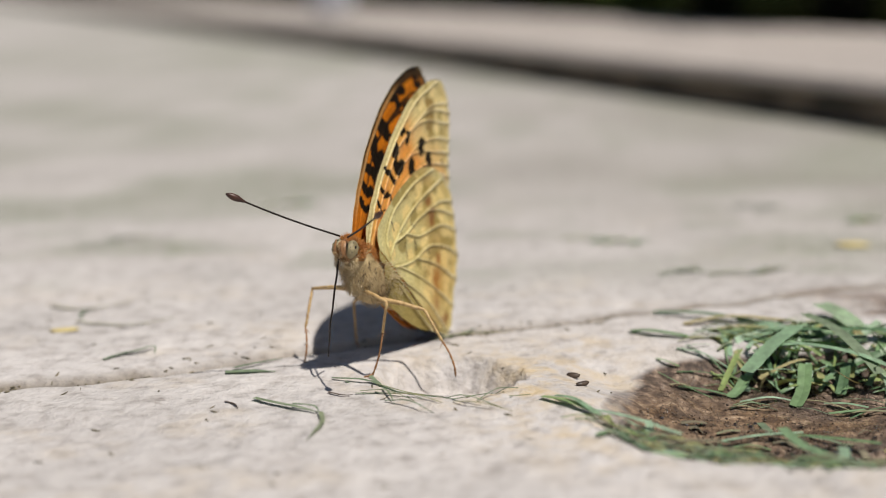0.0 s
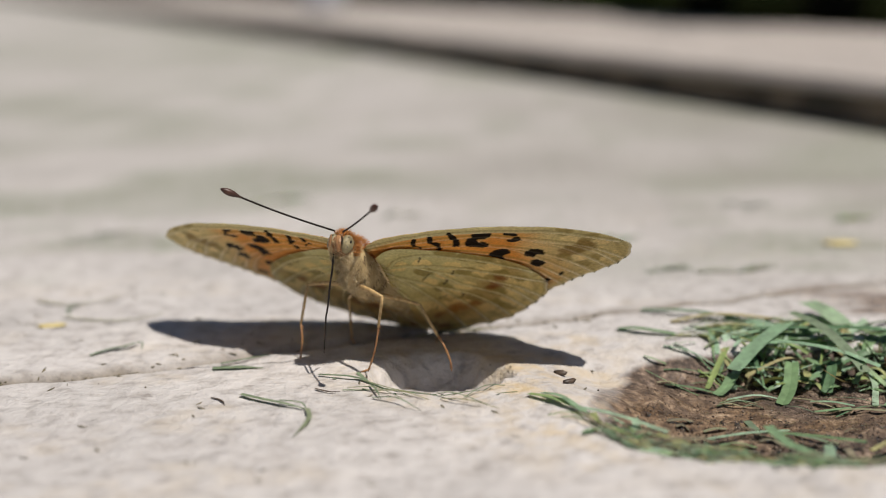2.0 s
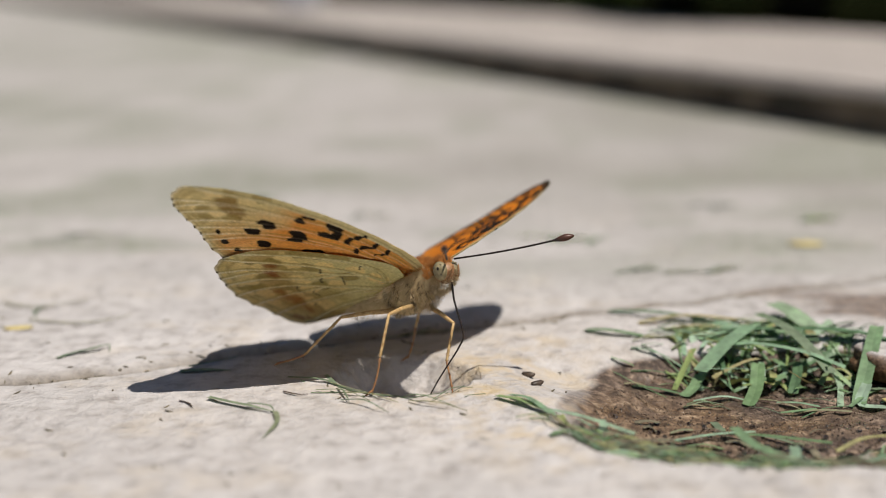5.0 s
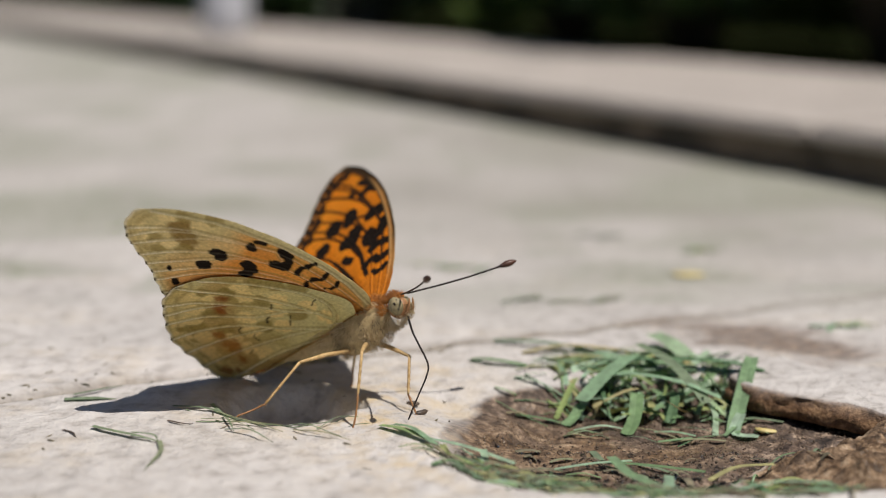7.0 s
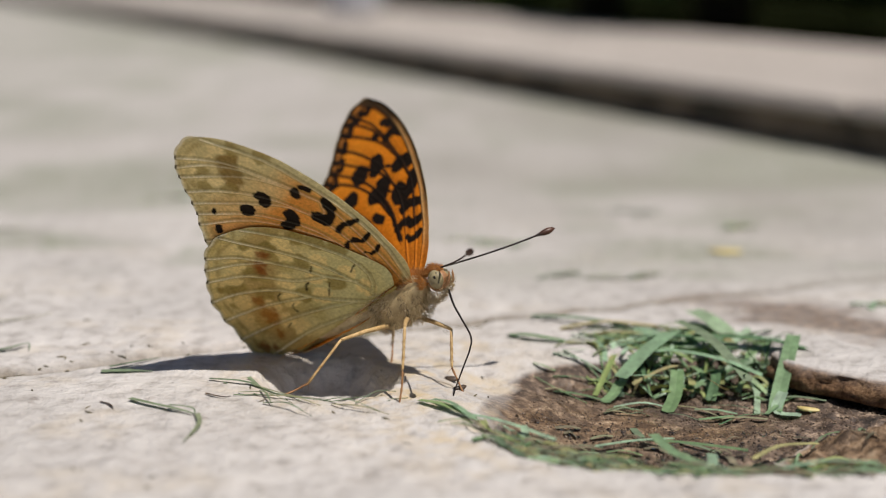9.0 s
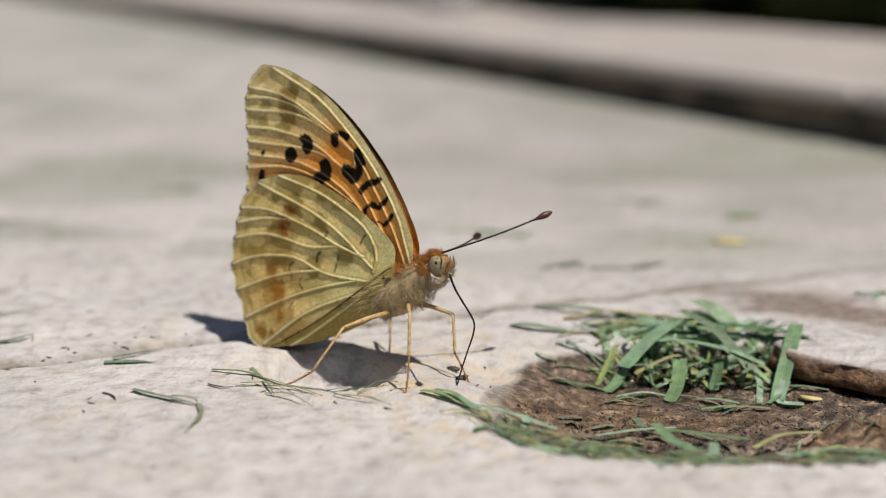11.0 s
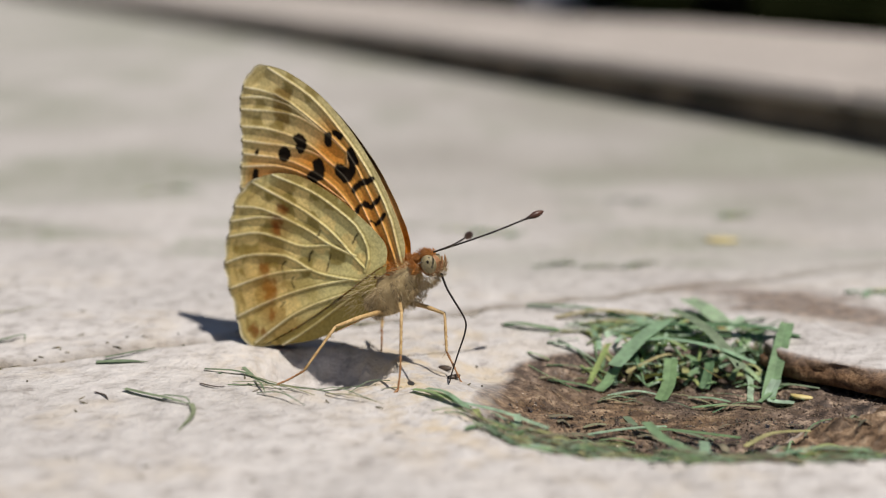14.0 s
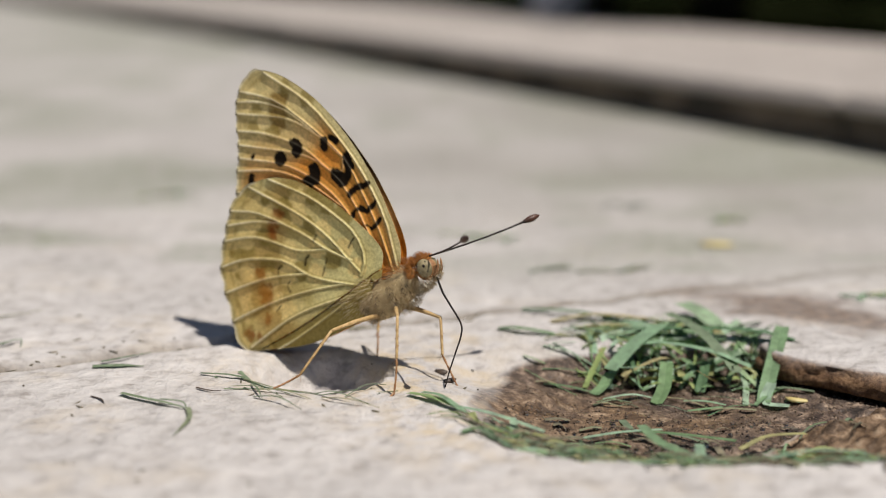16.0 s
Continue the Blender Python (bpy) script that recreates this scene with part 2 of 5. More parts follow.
def vnoise(x, y, seed=0):
    """Smooth value noise, about -1 to 1, one cell a unit."""
    xi, yi = np.floor(x).astype(np.int64), np.floor(y).astype(np.int64)
    fx, fy = x - xi, y - yi
    fx, fy = fx * fx * (3 - 2 * fx), fy * fy * (3 - 2 * fy)

    def hashed(a, b):
        h = (a * 374761393 + b * 668265263 + seed * 974634777) & 0xFFFFFFFF
        h = ((h ^ (h >> 13)) * 1274126177) & 0xFFFFFFFF
        return ((h ^ (h >> 16)) & 0xFFFF) / 32767.5 - 1
    a, b, c, d = hashed(xi, yi), hashed(xi + 1, yi), hashed(xi, yi + 1), hashed(xi + 1, yi + 1)
    return (a * (1 - fx) + b * fx) * (1 - fy) + (c * (1 - fx) + d * fx) * fy


def step(a, b, x):
    t = np.clip((np.asarray(x, float) - a) / (b - a), 0, 1)
    return t * t * (3 - 2 * t)


def spline(pts, n):
    """A smooth curve through the points, n points evenly along it."""
    p = np.array(pts, float)
    q = np.vstack([2 * p[0] - p[1], p, 2 * p[-1] - p[-2]])
    out = []
    for i in range(1, len(q) - 2):
        t = np.linspace(0, 1, 16, endpoint=False)[:, None]
        a, b, c, d = q[i - 1], q[i], q[i + 1], q[i + 2]
        out.append(0.5 * (2 * b + (c - a) * t + (2 * a - 5 * b + 4 * c - d) * t ** 2 + (3 * b - a - 3 * c + d) * t ** 3))
    out = np.vstack(out + [p[-1:]])
    s = np.r_[0, np.cumsum(np.linalg.norm(np.diff(out, axis=0), axis=1))]
    g = np.linspace(0, s[-1], n)
    return np.stack([np.interp(g, s, out[:, k]) for k in range(out.shape[1])], 1)


def tube_data(path, radii, sides=8, flat=1.0, cap=True):
    """Verts and faces of a tapered tube along a path."""
    path = [Vector(p) for p in path]
    verts, faces = [], []
    up = Vector((0.13, 0.21, 0.97))
    for i, p in enumerate(path):
        d = (path[min(i + 1, len(path) - 1)] - path[max(i - 1, 0)]).normalized()
        s = d.cross(up)
        if s.length < 1e-3:
            s = d.cross(Vector((1, 0, 0)))
        s.normalize()
        w = s.cross(d)
        for k in range(sides):
            a = 2 * math.pi * k / sides
            verts.append(p + (s * math.cos(a) + w * math.sin(a) * flat) * radii[i])
    for i in range(len(path) - 1):
        for k in range(sides):
            a, b = i * sides + k, i * sides + (k + 1) % sides
            faces.append((a, b, b + sides, a + sides))
    if cap:
        faces.append(tuple(range(sides))[::-1])
        faces.append(tuple(range((len(path) - 1) * sides, len(path) * sides)))
    return verts, faces


def loft_data(rings, sides=28, bumpy=0.0):
    """A closed body along x: rings of (x, z, half width, half height), in millimetres."""
    verts, faces = [], []
    rng = random.Random(4)
    for x, z, w, h in rings:
        for k in range(sides):
            a = 2 * math.pi * k / sides
            j = 1 + bumpy * (rng.random() - 0.5)
            verts.append((x * MM, w * math.cos(a) * MM * j, (z + h * math.sin(a) * j) * MM))
    for i in range(len(rings) - 1):
        for k in range(sides):
            a, b = i * sides + k, i * sides + (k + 1) % sides
            faces.append((a, b, b + sides, a + sides))
    faces.append(tuple(range(sides))[::-1])
    faces.append(tuple(range((len(rings) - 1) * sides, len(rings) * sides)))
    return verts, faces


def smooth_rings(rings, n):
    return [tuple(r) for r in spline(rings, n)]


# ---- the paving: one sheet with a joint, a small pit and a wet hollow ----
HOLLOW = (36.0, 1.0, 36.0, 28.5, 25.0)
PIT = (-15.8, 9.2)


def plain_height(x, y):
    """The worn stone's unevenness, away from its joint and hollows."""
    h = 0.28 * vnoise(x / 17, y / 17, 1) + 0.16 * vnoise(x / 6, y / 6, 2) + 0.11 * vnoise(x / 2.3, y / 2.3, 3) + 0.06 * vnoise(x / 0.95, y / 0.95, 4)
    return h * (0.35 + 0.65 * np.exp(-((x / 160) ** 2 + (y / 160) ** 2)))


def ground_fields(x, y):
    """Height and the masks of dirt and of far greying at places in millimetres."""
    near = np.exp(-((x / 160) ** 2 + (y / 160) ** 2))
    h = plain_height(x, y)
    # joint between two slabs
    wob = 0.9 * vnoise(x / 9, y * 0 + 3, 5) + 0.45 * vnoise(x / 2.5, y * 0 + 9, 6)
    d = (y - (37.6 + 0.446 * x) - wob) * 0.913
    cut = np.exp(-(d / 1.3) ** 2) * (0.75 + 0.25 * vnoise(x / 4, y / 4, 7))
    h = h - 0.75 * cut + 0.5 * step(0.3, 1.6, d) * step(-20, -45, x)
    joint = np.exp(-(d / 1.5) ** 2) * (0.85 + 0.45 * vnoise(x / 5, y / 5, 8))
    # small pit
    px, py = (x - PIT[0]) / 10.4, (y - PIT[1]) / 10.2
    pr = np.sqrt(px * px + py * py) + 0.07 * vnoise(x / 3, y / 3, 11) + 0.04 * vnoise(x / 1.1, y / 1.1, 12)
    pit = 1 - step(0.62, 1.0, pr)
    h = h - 4.3 * pit + pit * (0.5 * vnoise(x / 1.5, y / 1.5, 13) + 0.26 * vnoise(x / 0.7, y / 0.7, 14))
    # the stone dips towards the hollow
    h = h - 2.4 * np.exp(-(((x - 6.5) / 6.0) ** 2 + ((y - 12.5) / 7.5) ** 2))
    # hollow with a soil floor, a lump and a stone lip
    hx, hy = (x - HOLLOW[0]) / HOLLOW[2], (y - HOLLOW[1]) / np.where(y > HOLLOW[1], HOLLOW[4], HOLLOW[3])
    ang = np.arctan2(hy, hx)
    r = (np.abs(hx) ** 2.6 + np.abs(hy) ** 2.6) ** (1 / 2.6) * (1 + 0.05 * vnoise(ang * 2.2 + 9, ang * 0, 21)) + 0.022 * vnoise(x / 2.6, y / 2.6, 22)
    left = np.exp(-(((np.abs(ang) - math.pi) / 0.75) ** 2))
    width = 0.085 + 0.28 * left + 0.22 * np.exp(-((ang - 2.1) / 0.7) ** 2)
    dip = 1 - step(1 - width, 1.0, r)
    shelf = (y - 14.6 + (x - 48.8) * 0.92) / 1.36 + 0.6 * vnoise(x / 5, y / 5, 26) + 0.12 * vnoise(x / 1.6, y / 1.6, 27)
    floor_h = -5.0 + 0.5 * vnoise(x / 4.5, y / 4.5, 23) + 0.3 * vnoise(x / 1.5, y / 1.5, 24)
    floor_h = floor_h + 2.4 * left * step(0.3, 1.0, r)
    lump = step(-1.2, 2.6, -5.5 + (x - 42) * 0.42 + 0.9 * vnoise(x / 4, y / 4, 39) - y) * step(36, 45, x)
    floor_h = floor_h + 0.6 * np.exp(-((shelf + 1) / 6.0) ** 2) * step(42, 50, x) * (1 - lump)
    floor_h = floor_h + lump * (0.9 + 3.6 * step(42, 62, x) + 0.45 * vnoise(x / 1.2, y / 1.2, 25) + 0.34 * vnoise(x / 0.8, y / 0.8, 40) + 0.6 * vnoise(x / 3.2, y / 3.2, 38))
    h = h * (1 - dip) + floor_h * dip
    soil = left * (0.5 * step(0.03, 0.3, dip) + 0.45 * step(0.4, 0.9, dip)) + (1 - left) * step(0.08, 0.55, dip)
    patch = step(0.05, 0.85, np.exp(-(((x - 55) / 17) ** 2 + ((y - 43 + (x - 55) * 0.45) / 13) ** 2)) + 0.26 * vnoise(x / 5, y / 4, 29))
    soil = np.clip(soil * (1 - 0.85 * step(0.25, 0.7, lump + 0.25 * vnoise(x / 3, y / 3, 28))) + 0.52 * patch, 0, 1)
    wet = step(0.35, 0.9, dip)
    ring = np.exp(-((r - 1.12) / 0.22) ** 2) * step(2.2, 2.9, np.abs(ang) + 0.3) + 0.8 * np.exp(-((pr - 1.1) / 0.35) ** 2)
    spread = step(0.15, 0.6, vnoise(x / 14 + 4, y / 7, 31)) * near * 0.5
    stain = np.clip(ring * 0.55 + spread * 0.5 + left * dip, 0, 1)
    moss = step(0.0, 0.6, vnoise(x / 42 + 7, y / 25, 33)) * step(45, 110, y) * 0.85 + 0.7 * step(0.3, 0.7, vnoise(x / 15 + 3, y / 9, 37)) * step(50, 90, y)
    moss = moss + 1.4 * np.exp(-((y - 485 + (x + 9) / 0.47) / 34) ** 2) * (0.65 + 0.5 * vnoise(x / 40, y / 60, 46))
    # mottled greying that grows with distance and to the right
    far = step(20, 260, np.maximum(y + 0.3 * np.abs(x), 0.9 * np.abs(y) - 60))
    far_grey = far * (1 + np.clip(x / 200, -0.5, 0.3)) * (0.60 + 0.32 * vnoise(x / 60 + 2, y / 45, 35) + 0.30 * vnoise(x / 24 + 5, y / 17, 36))
    rust = 0.38 * patch
    tan = np.clip(0.75 * left * step(0.2, 0.8, dip) + step(0.2, 0.7, lump) * step(0.2, 0.6, dip) + dip * step(-0.15, 0.4, vnoise(x / 6 + 2, y / 6, 45)) * np.exp(-(((x - 29) / 14) ** 2 + ((y - 4) / 8) ** 2)), 0, 1)
    return h, soil, wet, joint, np.clip(stain, 0, 1), np.clip(moss, 0, 1), np.clip(far_grey, 0, 1), rust, tan


def grown(lo, hi, fine, far, grow=1.13):
    """Coordinates fine between lo and hi and ever wider out to far."""
    mid = list(np.arange(lo, hi, fine))
    out, stp = [], fine
    x = mid[-1]
    while x < far:
        stp *= grow
        x += stp
        out.append(x)
    back, stp, x = [], fine, mid[0]
    while x > -far:
        stp *= grow
        x -= stp
        back.append(x)
    return np.array(back[::-1] + mid + out)


def build_paving():
    xs, ys = grown(-80, 76, 0.33, 260000), grown(-42, 52, 0.33, 260000)
    X, Y = np.meshgrid(xs, ys)
    X, Y = X.ravel(), Y.ravel()
    h, *masks = ground_fields(X, Y)
    nx, ny = len(xs), len(ys)
    i = np.arange(nx * ny).reshape(ny, nx)
    f = np.stack([i[:-1, :-1], i[:-1, 1:], i[1:, 1:], i[1:, :-1]], -1).reshape(-1, 4)
    ob = mesh_object("pavement", (np.stack([X, Y, h], 1) * MM).tolist(), f.tolist(), PAVING)
    for name, v in zip(("soil", "wet", "joint", "stain", "moss", "far_grey", "rust", "tan"), masks):
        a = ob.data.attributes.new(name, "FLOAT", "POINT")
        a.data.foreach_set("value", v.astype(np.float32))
    tagged(ob, "pale worn limestone paving with a joint, a pit and a wet hollow", "pavement", kind="structure")
    # the stone's broken edge juts out over the hollow
    front = spline([(45.2, 21.5), (46.6, 17.2), (48.8, 14.4), (52.4, 11.8), (55.8, 8.8), (59.0, 5.6), (61.6, 2.3), (66.0, -1.4), (72.0, -5.5), (80.0, -8.0)], 130)
    profile = [(3.0, -3.4, 1.0), (0.2, -3.5, 1.0), (-0.7, -3.1, 1.0), (-0.9, -2.5, 1.0), (-0.65, -1.8, 1.0), (-0.15, -1.5, 1.0), (-0.05, -0.9, 0.95), (0.35, -0.5, 0.9), (0.55, -0.12, 0.6), (1.3, 0.0, 0.12), (2.4, 0.03, 0.0)] + [(3.4 + 1.3 * k, 0.03, 0.0) for k in range(12)]
    v, rusty = [], []
    for x, y in front.tolist():
        for back, up, stained in profile:
            chip = 0.6 * float(vnoise(np.array([x / 1.6]), np.array([up / 0.8 + back * 0.2]), 47)[0]) * (-3.3 < up < -0.1)
            px, py = x + (back + chip) * 0.70, y + (back + chip) * 0.71
            lift = float(plain_height(np.array([px]), np.array([py]))[0]) + 0.14 if up > -0.4 else 0.0
            v.append((px * MM, py * MM, (up + lift - (0.9 if back > 16 else 0.0)) * MM))
            rusty.append(stained)
    rows = len(profile)
    f = [(i * rows + k, i * rows + k + 1, (i + 1) * rows + k + 1, (i + 1) * rows + k) for i in range(len(front) - 1) for k in range(rows - 1)]
    edge = mesh_object("stone_ledge", v, f, PAVING, ob, "broken stone edge stained brown over the hollow")
    edge.data.attributes.new("rust", "FLOAT", "POINT").data.foreach_set("value", rusty)


def ground_z(x, y):
    return float(ground_fields(np.array([x]), np.array([y]))[0][0])


build_paving()


# raised coping slabs along the edge
def build_coping():
    along = Vector((0.425, -0.905, 0)).normalized()
    across = Vector((0.905, 0.425, 0))
    root = empty("coping")
    tagged(root, "raised pale stone coping along the paving's edge", "coping", kind="structure")
    start = Vector((-0.009, 0.489, 0))
    rng = random.Random(3)
    pos = 3.05
    slabs = []
    while pos > -6:
        slabs.append((pos - 0.46, pos))
        pos -= 0.4612
    for a, b in slabs:
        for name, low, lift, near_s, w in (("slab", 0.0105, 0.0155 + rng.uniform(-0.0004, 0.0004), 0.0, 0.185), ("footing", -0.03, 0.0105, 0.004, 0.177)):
            bm = bmesh.new()
            quad = [(a, near_s), (b, near_s), (b, near_s + w), (a, near_s + w)]
            lows = [bm.verts.new(start + along * s + across * t + Vector((0, 0, low))) for s, t in quad]
            tops = [bm.verts.new(start + along * s + across * t + Vector((0, 0, lift))) for s, t in quad]
            bm.faces.new(lows[::-1])
            bm.faces.new(tops)
            for k in range(4):
                bm.faces.new((lows[k], lows[(k + 1) % 4], tops[(k + 1) % 4], tops[k]))
            if name == "slab":
                bmesh.ops.bevel(bm, geom=bm.edges[:], offset=0.0018, segments=3, affect="EDGES")
            me = bpy.data.meshes.new(name)
            bm.to_mesh(me)
            bm.free()
            me.materials.append(COPING if name == "slab" else SHADED_FOOTING)
            ob = new(name, me)
            ob.parent = root


build_coping()


# ---- greenery and posts behind the coping ----
def shrub(x, y, wide, tall, seed):
    rng = random.Random(seed)
    root = empty("shrub", pose(x, y, 0))
    tagged(root, "dense dark green shrub behind the stone coping", "shrub", "shrubs behind the coping")
    for k in range(7):
        a = rng.uniform(0, 6.28)
        top = Vector((math.cos(a) * wide * 0.35, math.sin(a) * wide * 0.3, tall * rng.uniform(0.6, 0.9)))
        pts = [Vector((0, 0, -0.01)), top * 0.3 + Vector((rng.uniform(-.03, .03), rng.uniform(-.03, .03), 0)), top * 0.65, top]
        v, f = tube_data(pts, [0.012, 0.009, 0.006, 0.003], 6)
        mesh_object("stem", v, f, BARK, root, "thin brown stem")
    v, f = [], []
    for k in range(2600):
        a, b = rng.uniform(0, 6.28), math.acos(rng.uniform(-0.75, 1))
        rad = rng.uniform(0.45, 1.0) ** 0.5 * (1 + 0.18 * math.sin(3 * a + seed) + 0.12 * math.sin(5 * b + seed))
        girth = math.sin(min(b, math.pi / 2))
        c = Vector((math.cos(a) * girth * wide / 2 * rad, math.sin(a) * girth * wide * 0.4 * rad, tall * (0.47 + 0.47 * math.cos(b) * rad)))
        c.z = max(c.z, 0.006)
        m = Euler((rng.uniform(-1.1, 1.1), rng.uniform(-1.1, 1.1), rng.uniform(0, 6.28))).to_matrix()
        s = rng.uniform(0.012, 0.026)
        for q in ((0, -1, 0), (0.42, -0.1, 0.1), (0, 1, -0.12), (-0.42, -0.1, 0.1)):
            v.append(c + m @ Vector(q) * s)
        f.append((4 * k, 4 * k + 1, 4 * k + 2, 4 * k + 3))
    mesh_object("crown", v, f, LEAF if seed % 3 else SUNLIT_LEAF, root)


for k, (x, y, w, t) in enumerate([(1.25, 0.75, 0.6, 0.4), (0.95, 1.05, 0.6, 0.45), (0.78, 1.45, 0.6, 0.5), (0.55, 1.85, 0.6, 0.45), (0.40, 2.3, 0.7, 0.5),
                                  (0.18, 2.75, 0.7, 0.55), (-0.1, 3.2, 0.7, 0.5), (-0.35, 3.75, 0.8, 0.6), (-0.7, 4.3, 0.8, 0.6), (1.6, 1.5, 0.9, 0.7), (1.1, 2.3, 0.9, 0.7), (0.75, 3.2, 1.0, 0.8)]):
    shrub(x, y, w, t, k + 2)

for k in range(11):
    place = Vector((-0.009, 0.489)) + Vector((0.905, 0.425)) * (0.36 + 0.05 * (k % 3)) + Vector((0.425, -0.905)) * (0.75 - 0.27 * k)
    shrub(place.x, place.y, 0.32, 0.22 + 0.04 * (k % 4), k + 20)


def post(x, y, z, wide, tall, mat, label):
    bm = bmesh.new()
    bmesh.ops.create_cone(bm, cap_ends=True, segments=20, radius1=wide / 2, radius2=wide / 2 * 0.96, depth=tall, matrix=Matrix.Translation((0, 0, tall / 2)))
    bmesh.ops.bevel(bm, geom=[e for e in bm.edges if abs(e.verts[0].co.z - e.verts[1].co.z) < 1e-4], offset=wide * 0.06, segments=2, affect="EDGES")
    me = bpy.data.meshes.new("post")
    bm.to_mesh(me)
    bm.free()
    me.materials.append(mat)
    ob = new("post", me)
    ob.matrix_world = pose(x, y, z)
    tagged(ob, label, "post")


post(-0.050, 1.33, 0.0, 0.030, 0.5, GREYPOST, "grey weathered post behind the stone coping")


def build_pale_thing():
    rings = smooth_rings([(0.0, 0, 0.014, 0.014), (0.01, 0, 0.019, 0.018), (0.06, 0.001, 0.018, 0.017), (0.12, 0.002, 0.020, 0.019), (0.16, 0.002, 0.016, 0.015), (0.18, 0, 0.005, 0.005)], 20)
    v, f = loft_data([tuple(q / MM for q in r) for r in rings], 20)
    ob = mesh_object("white_object", [(y, z, x) for x, y, z in v], f, PAINT)
    tagged(ob, "white upright object moving slowly along the coping", "object")
    return ob


PALE_THING = build_pale_thing()


# ---- cut grass ----
def blade_data(path, width, fold=0.25, thick=0.10, twist=0.0, pointed=False):
    """A folded grass blade along a path, in millimetres, cut off or pointed at its end."""
    p = spline(path, 10)
    verts, faces = [], []
    n = len(p)
    for i in range(n):
        d = Vector(p[min(i + 1, n - 1)] - p[max(i - 1, 0)]).normalized()
        side = d.cross(Vector((0, 0, 1)))
        if side.length < 1e-3:
            side = Vector((1, 0, 0))
        side.normalize()
        upv = side.cross(d)
        tw = twist * i / n
        side, upv = side * math.cos(tw) + upv * math.sin(tw), upv * math.cos(tw) - side * math.sin(tw)
        w = width / 2 * (min(1, (n - 1 - i) / 4.0 + 0.06) if pointed else (0.9 if i in (0, n - 1) else 1.0))
        c = Vector(p[i])
        for q in (c - side * w + upv * w * fold, c + upv * thick / 2, c + side * w + upv * w * fold, c - upv * thick / 2):
            verts.append(q * MM)
    for i in range(n - 1):
        for k in range(4):
            a, b = 4 * i + k, 4 * i + (k + 1) % 4
            faces.append((a, b, b + 4, a + 4))
    faces.append((3, 2, 1, 0))
    faces.append(tuple(range(4 * n - 4, 4 * n)))
    return verts, faces


def clipping(paths, label, mat=DRYGRASS, group="loose grass clippings"):
    """Loose blades lying together on the stone; each path is (width, points)."""
    root = None
    for width, path in paths:
        path = [(x, y, ground_z(x, y) + z * 0.5 + 0.10) for x, y, z in path]
        v, f = blade_data(path, width * 0.75, pointed=True)
        if root is None:
            root = mesh_object("grass_clipping", v, f, mat, smooth=False)
            tagged(root, label, "grass clipping", group)
        else:
            mesh_object("blade", v, f, mat, root, smooth=False)


clipping([(1.0, [(-39.5, -1.6, 0.4), (-36, -3.8, 0.5), (-33, -6, 0.6), (-29.5, -8.2, 0.2)]), (0.8, [(-30, -8, 0.6), (-29.2, -12, 0.5), (-30.2, -17.5, 0)]), (0.5, [(-34, -4.6, 0.9), (-31, -6.4, 1.0), (-30, -8.5, 0.3)])],
         "forked dull green grass clipping on the stone")
clipping([(1.7, [(-46, 11.0, 0.1), (-43, 11.6, 0.2), (-39.2, 11.4, 0.1)]), (0.7, [(-45.2, 13.0, 0.5), (-42.5, 15.2, 0.6), (-39.6, 18.2, 0.1)])], "pale green cut blade beside the joint")
clipping([(0.8, [(-64.6, 17.0, 0.1), (-62.5, 19.5, 0.5), (-60.5, 20, 0.9), (-58.8, 22.5, 0.8), (-58.2, 20.2, 0.1)]), (1.0, [(-64, 18, 0.1), (-61.5, 20.5, 0.3), (-60.6, 21, 0.1)])], "curled green grass scrap on the stone")
clipping([(0.9, [(-84, 51, 0.2), (-79, 47, 0.4), (-76, 46.5, 0.4), (-70.5, 51.5, 0.3)]), (0.8, [(-76, 46.5, 0.3), (-76.3, 43, 0.3), (-75, 40, 0.1)])], "forked thin grass stalk on the stone")
clipping([(0.7, [(-76, 39, 0.1), (-70, 36, 0.3), (-65, 36, 0.3), (-60.2, 39.5, 0.3)])], "long curved thin grass stalk on the stone")
clipping([(0.7, [(-31, 7.5, 0.3), (-26, 5.6, 0.5), (-22, 3.2, 0.5), (-15, -0.5, 0.3)]), (0.9, [(-26, 8, 0.3), (-21, 4, 0.9), (-13, 1, 0.2)]), (0.5, [(-29, 6, 0.3), (-23, 6.5, 0.9), (-18, 2, 0.4)]), (0.6, [(-25, 5, 0.2), (-20, 2.6, 1.0), (-10, 1.5, 0.2)]),
          (0.5, [(-22.5, 11, 0.2), (-21.8, 8, 1.6), (-19.5, 4.5, 0.6)]), (0.5, [(-24.5, 1.6, 0.1), (-22, 3.8, 0.5), (-18, 6.6, 0.2)])], "thin green grass strands across the small pit")
rng = random.Random(91)
strands = []
for k in range(16):
    cx, cy, az, ln = rng.gauss(-17, 6), rng.gauss(1.0, 2.6), rng.gauss(-0.25, 0.5), rng.uniform(5, 15)
    strands.append((rng.uniform(0.22, 0.5), [(cx - math.cos(az) * ln / 2, cy - math.sin(az) * ln / 2, 0.2), (cx, cy + rng.uniform(-1, 1), rng.uniform(0.4, 1.6)), (cx + math.cos(az) * ln / 2, cy + math.sin(az) * ln / 2, 0.2)]))
clipping(strands, "pale thin dry grass strands on the pit's rim")
clipping([(0.9, [(-20, 27.5, 0.2), (-15, 30, 0.5), (-10.5, 32.6, 0.2)]), (0.6, [(-18, 30, 0.2), (-13, 30.5, 0.7), (-8.5, 33.5, 0.2)]), (0.8, [(-17, 28.5, 0.2), (-14.5, 32.5, 0.5), (-13.5, 34, 0.2)])], "green grass strands lying along the joint")
